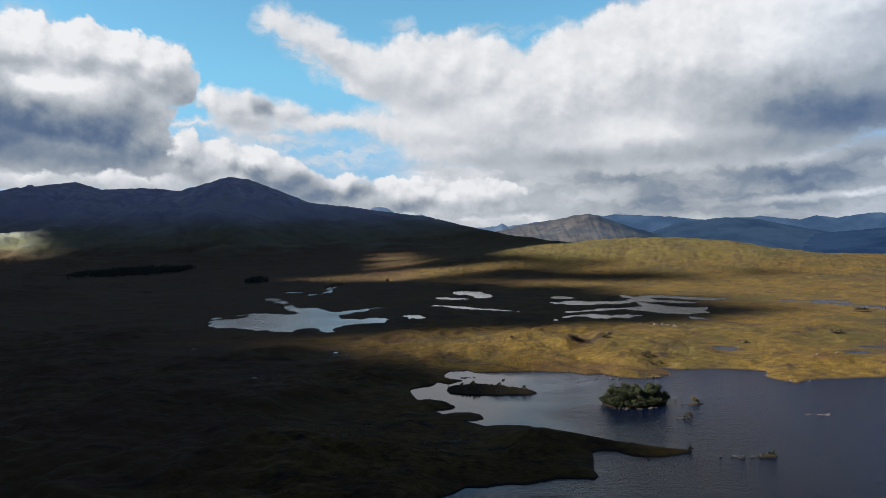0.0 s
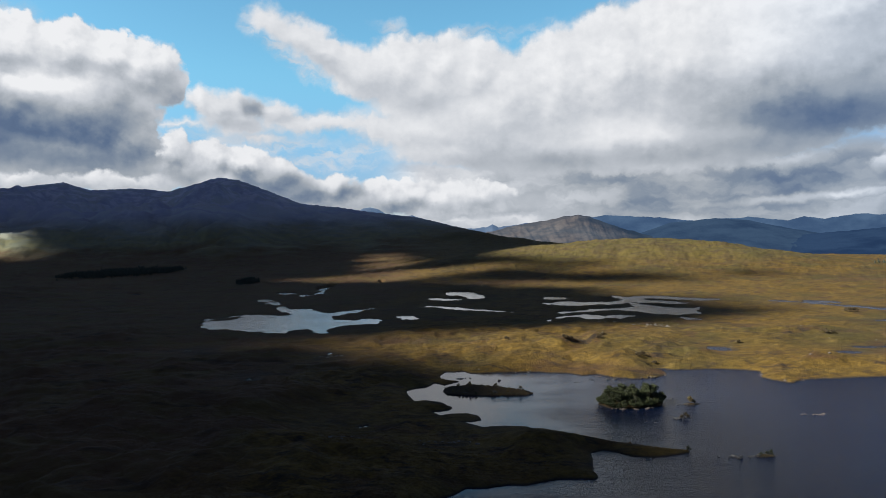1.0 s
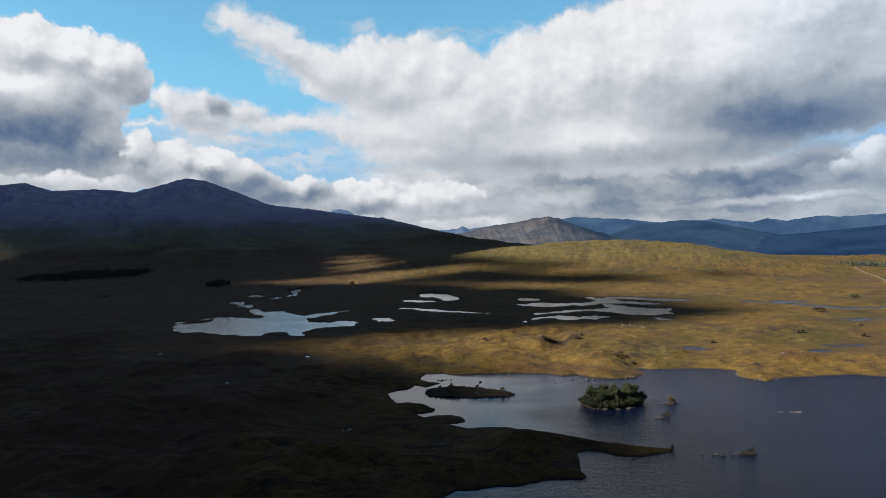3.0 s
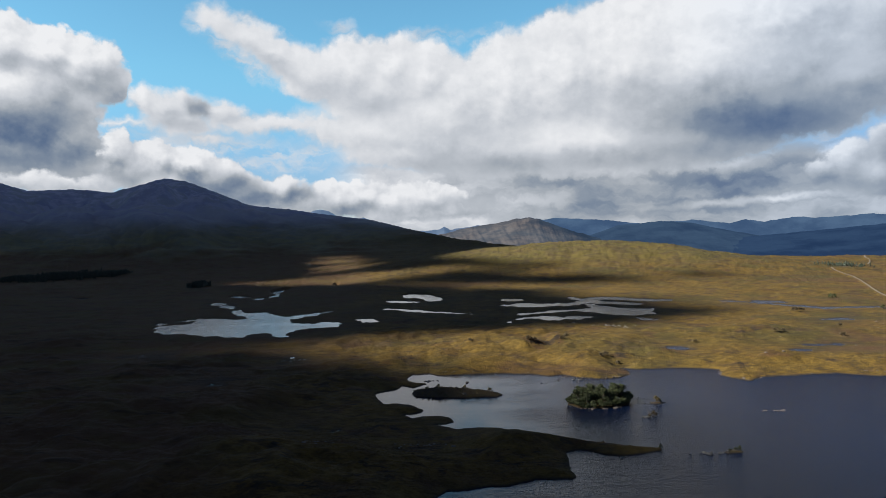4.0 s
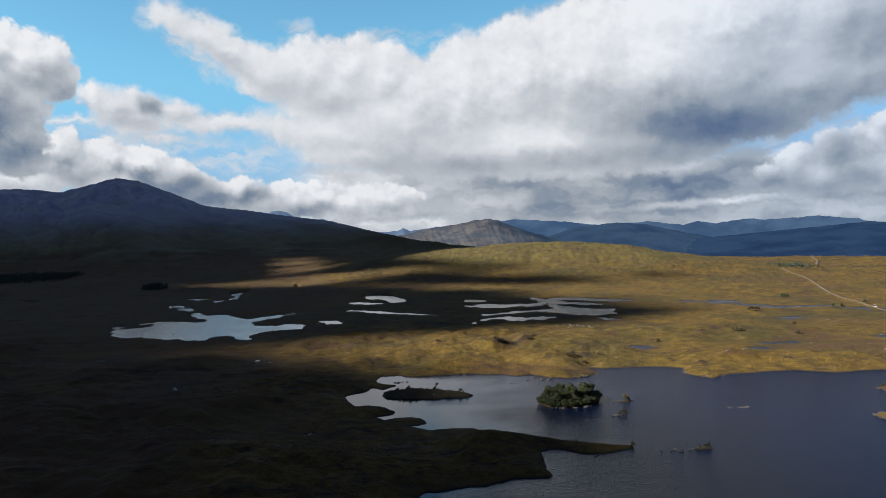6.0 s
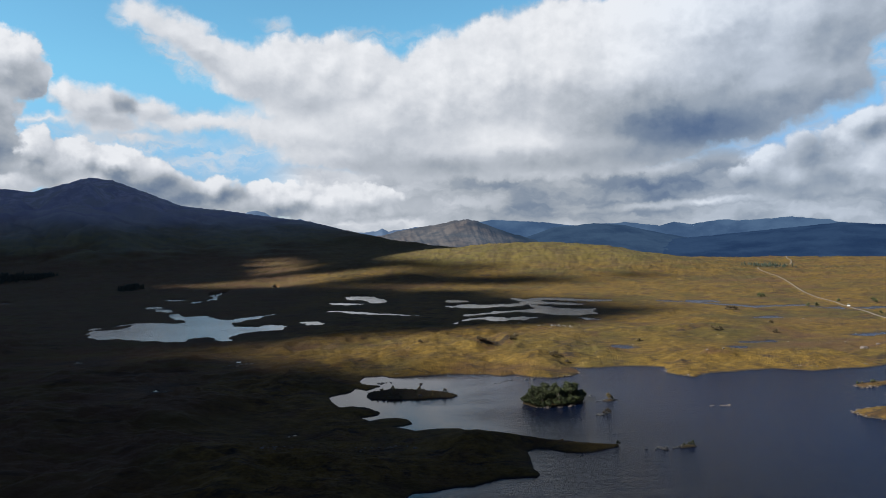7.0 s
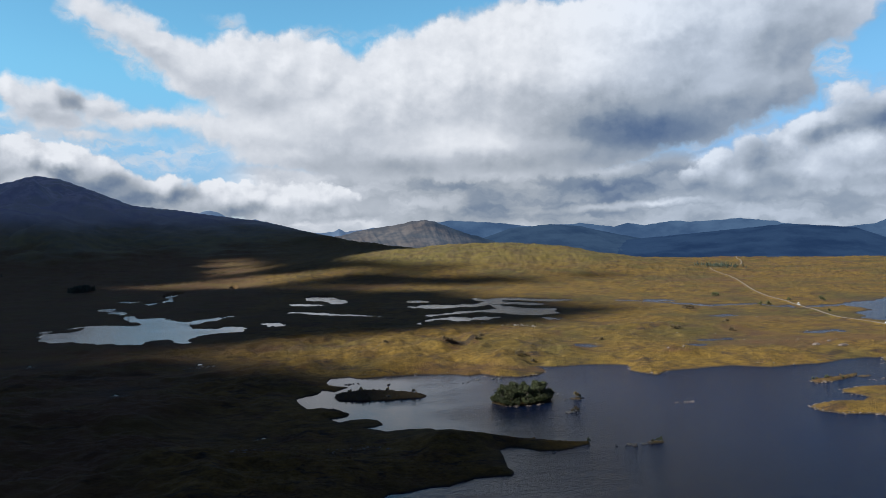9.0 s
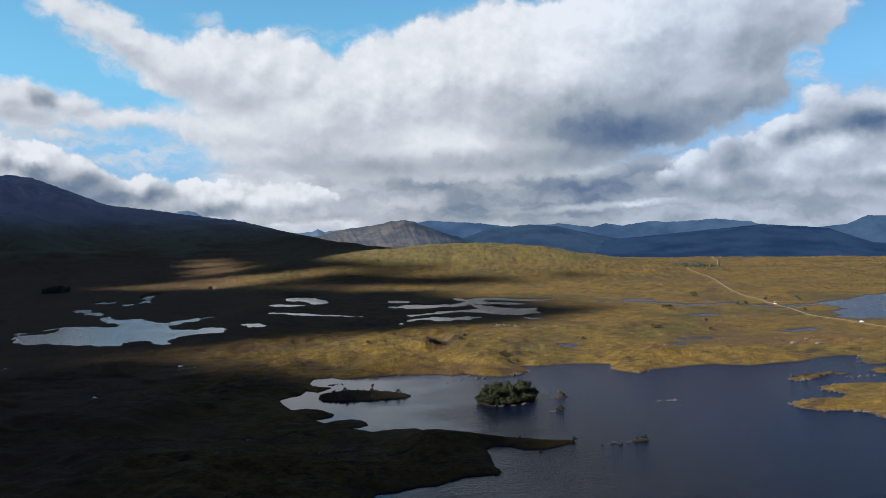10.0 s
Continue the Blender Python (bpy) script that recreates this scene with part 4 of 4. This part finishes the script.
for k, (x, y, d) in enumerate(spots):
    kind = TREES[dice.randrange(3)] if d > 2.4 else TREES[3]
    size = dice.uniform(0.72, 1.12)
    m = Matrix.LocRotScale((x, y, height_at(x, y) - 0.1), Euler((0, 0, dice.uniform(0, 6.28))), (size, size, size))
    ob = copy_thing(kind, m)
    tagged(ob, "dense green broadleaf tree on the wooded islet" if d > 2.4 else "low green tree leaning over the islet's shore", "tree", "trees on the islet")
for ob in TREES:
    for o in (*ob.children, ob):
        bpy.data.objects.remove(o)

# shrubs
SHRUBS = [leafy_tree("shrub", 1.9, 1.2, 150, 0.26, LEAF, 6), leafy_tree("shrub", 2.6, 1.5, 190, 0.27, AUTUMN, 7), leafy_tree("shrub", 1.3, 1.2, 130, 0.24, HEATHER, 6)]


def shrub(kind, x, y, size, label, group=""):
    m = Matrix.LocRotScale((x, y, max(height_at(x, y), 0.0) - 0.08), Euler((0, 0, dice.uniform(0, 6.28))), (size, size, size))
    return tagged(copy_thing(SHRUBS[kind], m), label, "shrub", group)


shrub(1, 103.5, 303.6, 1.15, "yellowing bush on a tiny rocky islet")
shrub(0, 105.4, 304.2, 0.8, "small green bush on a tiny rocky islet")
shrub(2, 94.5, 282.3, 1.3, "dark low bush on wave-washed rocks")
shrub(2, 92.5, 281.8, 0.9, "dark low bush on wave-washed rocks")
for dx, dy, s in ((-1.2, 0.2, 0.5), (0.8, 0.3, 0.6), (2.3, 0.6, 0.85)):
    shrub(0, 104 + dx, 232 + dy, s, "small green bush on a stony islet", "bushes on the stony islet")
shrub(0, 80.6, 238.2, 0.8, "small dark bush at the tip of the spit")
for k in range(42):
    while True:
        x, y = dice.uniform(-6, 37), dice.uniform(327, 347)
        if float(inside(WEST_ISLE, np.array([x]), np.array([y]))[0]) > 0.5:
            break
    shrub(dice.choice((0, 2, 2, 1)), x, y, dice.uniform(0.35, 0.8), "brown and green scrub bush on the heathery island", "scrub on the heathery island")
for k in range(18):
    while True:
        x, y = dice.uniform(229, 270), dice.uniform(300, 318)
        if float(inside(EAST_ISLE, np.array([x]), np.array([y]))[0]) > 0.2:
            break
    shrub(dice.choice((0, 2, 2, 2)), x, y, dice.uniform(0.45, 0.85), "brown scrub bush on the low eastern island", "scrub on the eastern island")
for x, y, s in ((498, 656, 2.0), (539, 657, 2.4), (532, 645, 2.2), (455, 632, 2.4), (448, 636, 2.0), (458, 733, 2.6), (466, 738, 2.2), (462, 557, 1.6)):
    shrub(0, x, y, s, "dark green willow bush beside the moor stream", "willows by the stream")
# bushes added as the dark shaded sides and hollows of the knolls
for x, y, s in ((70, 436, 2.0), (74, 437, 1.5), (96, 443, 2.2), (93, 441, 1.6), (108, 398, 1.8), (113, 390, 1.5), (105, 395, 1.6), (348, 612, 3.0), (354, 613, 2.4), (257, 480, 2.2), (262, 481, 1.8), (36, 467, 1.6), (30, 452, 1.4), (190, 462, 1.6), (300, 470, 2.0), (330, 520, 2.2)):
    shrub(2, x, y, s, "dark heather bush set for a knoll's shaded side", "heather clumps")
for ob in SHRUBS:
    for o in (*ob.children, ob):
        bpy.data.objects.remove(o)


# boulders along the shores, on reefs and on the moor
def along(points, count, size, label, group, spread=0.8):
    seg = [(Vector(a), Vector(b)) for a, b in zip(points, points[1:])]
    for k in range(count):
        a, b = dice.choices(seg, [(q - p).length for p, q in seg])[0]
        p = a.lerp(b, dice.random())
        boulder(p.x + dice.gauss(0, spread), p.y + dice.gauss(0, spread), size * dice.lognormvariate(0, 0.35), label, group)


along([(247, 289), (231, 286), (227, 281), (231, 274)], 16, 0.45, "pale boulder on the promontory shore", "promontory boulders", 0.5)
along([(211, 267), (197, 264), (193, 261), (193, 253), (199, 248), (210, 245), (214, 238), (212, 230)], 40, 0.42, "pale boulder on the promontory shore", "promontory boulders", 0.5)
along([(69, 370), (83, 365), (93, 359), (106, 362), (114, 369)], 24, 0.36, "grey boulder at the foot of the cape", "cape boulders", 0.5)
along([(165, 373), (159, 359), (163, 350), (167, 344), (179, 352)], 20, 0.42, "pale boulder at the foot of the cape", "cape boulders", 0.5)
along([(179, 352), (221, 356), (256, 346), (297, 354)], 22, 0.34, "small shore boulder at the grass edge", "north shore boulders", 0.6)
along([(-8, 377), (5, 387), (40, 382), (61, 377)], 20, 0.34, "small dark shore boulder at the grass edge", "north shore boulders", 0.6)
along([(93, 312), (97, 316), (101, 314)], 14, 0.5, "dark wave-washed rock beside the wooded islet", "reef rocks", 1.0)
along([(68, 299), (77, 296), (90, 301)], 10, 0.6, "grey boulder under the islet's trees", "islet boulders", 0.4)
along([(70, 359), (84, 359)], 12, 0.55, "dark rock in a line off the shore", "reef rocks", 0.5)
along([(61, 353), (65, 354)], 4, 0.6, "dark rock off the shore", "reef rocks", 0.4)
along([(1, 366), (12, 370)], 12, 0.5, "dark rock in the shallow inlet", "reef rocks", 0.6)
along([(23, 360), (24, 360)], 2, 0.6, "pale rock in the shallow inlet", "reef rocks", 0.3)
along([(89, 280), (96, 283)], 7, 0.55, "wave-washed rock beside a low bush", "reef rocks", 0.4)
along([(88, 232), (98, 231), (107, 234)], 18, 0.5, "dark rock of the stony islet", "stony islet rocks", 0.6)
along([(98, 304), (110, 305)], 8, 0.45, "dark rock of the tiny islet", "reef rocks", 0.5)
along([(140, 285), (152, 284)], 12, 0.42, "pale rock breaking the open water", "reef rocks", 0.5)
along([(64, 230), (67, 231)], 3, 0.5, "dark rock beside the spit", "reef rocks", 0.4)
along([(76, 276), (80, 276)], 3, 0.4, "dark rock breaking the water", "reef rocks", 0.3)
along([(232, 308), (229, 301), (240, 302)], 16, 0.45, "pale boulder on the eastern island's shore", "eastern island boulders", 0.5)
along([(262, 300), (282, 300)], 12, 0.45, "pale rock in the eastern shallows", "reef rocks", 1.5)
along([(302, 326), (303, 335), (320, 352)], 12, 0.45, "pale boulder on the eastern shore", "eastern boulders", 0.8)
along([(0, 331), (16, 329), (30, 330)], 12, 0.4, "dark boulder on the heathery island's shore", "heathery island boulders", 0.4)
for x, y, s in ((305, 389, 2.2), (309, 390, 1.4), (326, 402, 1.2), (331, 401, 0.8), (322, 386, 2.0), (326, 387, 1.2), (199, 387, 0.8), (210, 388, 0.9), (379, 548, 0.9)):
    boulder(x, y, s, "large pinkish boulder bedded in the grass", "moor boulders")


def stones():
    """Bleached stones strewn over the moor, too many and small to count."""
    spots = []
    for cx, cy, count, sx, sy, size in ((-79, 440, 14, 7, 4, 0.5), (-110, 370, 7, 4, 2, 0.45), (-182, 472, 6, 4, 3, 0.5), (-42, 250, 14, 6, 3, 0.36), (-4, 249, 14, 7, 2, 0.34), (8, 246, 4, 1, 1, 0.42), (158, 548, 30, 18, 6, 0.55), (130, 585, 8, 10, 4, 0.5)):
        spots += [(cx + dice.gauss(0, sx * 0.6), cy + dice.gauss(0, sy * 0.6), size * dice.lognormvariate(0, 0.3)) for k in range(count)]
    spots += [(dice.uniform(60, 380), dice.uniform(395, 660), dice.uniform(0.25, 0.6)) for k in range(45)]
    shape = np.array([v.co[:] for v in ROCKS[1].vertices])
    tri = np.array([p.vertices[:] for p in ROCKS[1].polygons])
    hs = heights([p[0] for p in spots], [p[1] for p in spots])
    vs, fs = [], []
    for (x, y, size), h in zip(spots, hs):
        if h < 0.2:
            continue
        a = dice.uniform(0, 6.28)
        turn = np.array([[math.cos(a), -math.sin(a), 0], [math.sin(a), math.cos(a), 0], [0, 0, 1]])
        fs.append(tri + len(vs) * len(shape))
        vs.append(shape * (size * dice.uniform(0.8, 1.3), size * dice.uniform(0.7, 1.1), size) @ turn.T + (x, y, h + 0.1 * size))
    me = bpy.data.meshes.new("moor_stones")
    me.from_pydata(np.concatenate(vs).tolist(), [], np.concatenate(fs).tolist())
    me.materials.append(PALE_ROCK)
    return tagged(new("moor_stones", me), "bleached pale stones strewn over the moor", "stones", kind="stuff")


stones()


# far woods
def spruces(name, spots, tall, label):
    """A far conifer stand; each tree has tiers of ragged boughs round a stem."""
    vs, fs = [], []
    hs = heights([s[0] for s in spots], [s[1] for s in spots])
    for (x, y), h in zip(spots, hs):
        t = tall * dice.uniform(0.7, 1.15)
        for tier in range(4):
            z0, r = h + t * (0.06 + 0.22 * tier), t * 0.36 * (1 - tier * 0.2)
            n = len(vs)
            sides = 7
            for k in range(sides):
                a, q = 6.2832 * k / sides + tier, r * dice.uniform(0.7, 1.25)
                vs.append((x + q * math.cos(a), y + q * math.sin(a), z0 + dice.uniform(-0.04, 0.04) * t))
            vs.append((x, y, z0 + t * 0.34))
            fs += [(n + k, n + (k + 1) % sides, n + sides) for k in range(sides)]
    me = bpy.data.meshes.new(name)
    me.from_pydata(vs, [], fs)
    me.materials.append(NEEDLE)
    return tagged(new(name, me), label, "trees", kind="stuff")


spots = []
while len(spots) < 1500:
    u, v = dice.random(), dice.gauss(0, 1)
    x, y = -785 + 190 * u, 1400 + 100 * u + v * (52 * math.sin(math.pi * min(max(u, 0.06), 0.94)) ** 0.5)
    spots.append((x, y))
spruces("conifer_plantation", spots, 7.5, "dark conifer plantation at the mountain's foot")
spruces("conifer_grove", [(-333 + dice.gauss(0, 5.5), 1128 + dice.gauss(0, 12)) for k in range(120)], 8.0, "small dark conifer grove alone on the moor")
spruces("roadside_wood", [(795 + dice.gauss(0, 22), 1222 + dice.gauss(0, 14)) for k in range(90)], 6.0, "small dark wood beside the far road")


# road
def spline(points, step):
    pts = [Vector((x, y, 0)) for x, y in points]
    pts = [2 * pts[0] - pts[1], *pts, 2 * pts[-1] - pts[-2]]
    out = []
    for a, b, c, d in zip(pts, pts[1:], pts[2:], pts[3:]):
        n = max(2, int((c - b).length / step))
        for k in range(n):
            t = k / n
            out.append(0.5 * ((2 * b) + (c - a) * t + (2 * a - 5 * b + 4 * c - d) * t * t + (3 * b - a - 3 * c + d) * t ** 3))
    return out


def build_road():
    line = spline([(1180, 1720), (1102, 1606), (1003, 1448), (851, 1250), (734, 1160), (670, 1011), (570, 825), (520, 728), (500, 672), (482, 623), (456, 564), (441, 523), (440, 485), (434, 442), (446, 380), (470, 330), (500, 200)], 6.0)
    xs, ys = np.array([p.x for p in line]), np.array([p.y for p in line])
    tx, ty = np.gradient(xs), np.gradient(ys)
    ln = np.hypot(tx, ty)
    nx, ny = -ty / ln, tx / ln
    mid = heights(xs, ys)
    mid = np.convolve(np.pad(mid, 4, "edge"), np.ones(9) / 9, "valid")
    top = np.maximum(mid, 0.4)
    bank = ((-7.0, -1.6), (-2.3, 0.85), (0, 0.9), (2.3, 0.85), (7.0, -1.6))
    rows = [np.stack([xs + nx * u, ys + ny * u, top + v], 1) for u, v in bank]
    verge = sheet("road_verge", len(line), len(bank), np.stack(rows, 1).reshape(-1, 3), MOOR)
    tagged(verge, "low grassy bank that carries the road", "verge", kind="structure")
    prof = ((-1.35, 0.80), (-1.2, 0.98), (0, 1.03), (1.2, 0.98), (1.35, 0.80))
    rows = [np.stack([xs + nx * u, ys + ny * u, top + v], 1) for u, v in prof]
    road = sheet("road", len(line), len(prof), np.stack(rows, 1).reshape(-1, 3), GRAVEL)
    return tagged(road, "pale narrow road on a low bank across the moor", "road", kind="structure"), line, np.maximum(mid, 0.4) + 1.0


road, road_line, road_top = build_road()

WHITE = plain_noise("white_car_paint", (0.34, 0.34, 0.34, 1), (0.38, 0.38, 0.38, 1), 2.0, 0.3, 0.0)
GLASS = plain_noise("dark_car_glass", (0.010, 0.012, 0.014, 1), (0.014, 0.016, 0.018, 1), 2.0, 0.08, 0.0)
RUBBER = plain_noise("tyre_rubber", (0.012, 0.012, 0.012, 1), (0.02, 0.02, 0.02, 1), 9.0, 0.8, 0.1)


def box(bm, x0, x1, y0, y1, z0, z1, inset=0.0):
    """A box whose top is drawn in by inset along its length."""
    lo = [bm.verts.new(p) for p in ((x0, y0, z0), (x1, y0, z0), (x1, y1, z0), (x0, y1, z0))]
    hi = [bm.verts.new(p) for p in ((x0 + inset, y0 + 0.12, z1), (x1 - inset, y0 + 0.12, z1), (x1 - inset, y1 - 0.12, z1), (x0 + inset, y1 - 0.12, z1))]
    bm.faces.new(lo[::-1])
    bm.faces.new(hi)
    for k in range(4):
        bm.faces.new((lo[k], lo[(k + 1) % 4], hi[(k + 1) % 4], hi[k]))


def car(name, length, tall, m, label):
    root = new(name)
    h = length / 2
    bm = bmesh.new()
    box(bm, -h, h, -0.88, 0.88, 0.3, 0.95, 0.12)
    box(bm, -h * 0.82, h * 0.42, -0.8, 0.8, tall * 0.97, tall, 0.1)
    bmesh.ops.bevel(bm, geom=bm.edges[:], offset=0.05, segments=1, affect="EDGES")
    part("body", bm, WHITE, root)
    bm = bmesh.new()
    box(bm, -h * 0.9, h * 0.52, -0.84, 0.84, 0.94, tall * 0.97, 0.35)
    part("windows", bm, GLASS, root, "dark tinted windows")
    for sx in (-0.62, 0.62):
        for sy in (-0.86, 0.86):
            bm = bmesh.new()
            limb(bm, (sx * h, sy - 0.1, 0.33), (sx * h, sy + 0.1, 0.33), 0.33, 0.33, 12)
            part("wheel", bm, RUBBER, root)
    root.matrix_basis = m
    return tagged(root, label, "car")


def on_road(x, y, side):
    k = min(range(1, len(road_line) - 1), key=lambda i: (road_line[i].x - x) ** 2 + (road_line[i].y - y) ** 2)
    d = road_line[k + 1] - road_line[k - 1]
    a = math.atan2(d.y, d.x)
    return Matrix.Translation((road_line[k].x - side * math.sin(a), road_line[k].y + side * math.cos(a), road_top[k] - 0.02)) @ Matrix.Rotation(a, 4, "Z")


car("car", 4.3, 1.5, on_road(435, 466, 0.6), "small white car on the pale moor road")
car("van", 5.2, 2.1, on_road(482, 623, 0.8), "white van parked at the road's edge by the stream")


# tussocks of grass and heather that break the surface of the nearer moor
def tufts(name, x, y, size, mat, label):
    z = ground_height(x, y)
    ok = z > 0.4
    x, y, z, size = x[ok], y[ok], z[ok], size[ok]
    n = len(x)
    tall = size * rng.uniform(0.35, 0.75, n)
    ang = np.arange(5) * 1.2566 + rng.uniform(0, 6.28, (n, 1))
    rad = size[:, None] * rng.uniform(0.6, 1.25, (n, 5))
    rim = np.stack([x[:, None] + rad * np.cos(ang), y[:, None] + rad * np.sin(ang), np.broadcast_to((z - 0.15)[:, None], (n, 5))], -1)
    tip = np.stack([x + size * rng.uniform(-0.3, 0.3, n), y + size * rng.uniform(-0.3, 0.3, n), z + tall], -1)[:, None]
    verts = np.concatenate([rim, tip], 1).reshape(-1, 3)
    k = np.arange(5)
    tri = np.stack([k, (k + 1) % 5, np.full(5, 5)], -1)
    faces = (np.arange(n)[:, None, None] * 6 + tri).reshape(-1, 3)
    me = bpy.data.meshes.new(name)
    me.vertices.add(len(verts))
    me.vertices.foreach_set("co", verts.astype(np.float32).ravel())
    me.loops.add(faces.size)
    me.loops.foreach_set("vertex_index", faces.astype(np.int32).ravel())
    me.polygons.add(len(faces))
    me.polygons.foreach_set("loop_start", np.arange(0, faces.size, 3, dtype=np.int32))
    me.update(calc_edges=True)
    me.polygons.foreach_set("use_smooth", np.ones(len(faces), bool))
    me.materials.append(mat)
    return tagged(new(name, me), label, "grass", kind="stuff")


a = np.radians(rng.uniform(-42, 58, 170000))
r = 190 + 460 * rng.random(170000) ** 1.5
x, y = r * np.sin(a), r * np.cos(a)
keep = fbm(x, y, 30, 4) + 0.5 * rng.random(len(x)) > 0.12
tufts("grass_tussocks", x[keep], y[keep], rng.lognormal(-1.05, 0.35, int(keep.sum())), MOOR, "tawny tussocks of moor grass")
x, y = rng.uniform(-8, 40, 6500), rng.uniform(325, 349, 6500)
keep = inside(WEST_ISLE, x, y) > 0.2
tufts("heather_carpet", x[keep], y[keep], rng.lognormal(-0.7, 0.3, int(keep.sum())), HEATHER, "brown heather covering the low island")
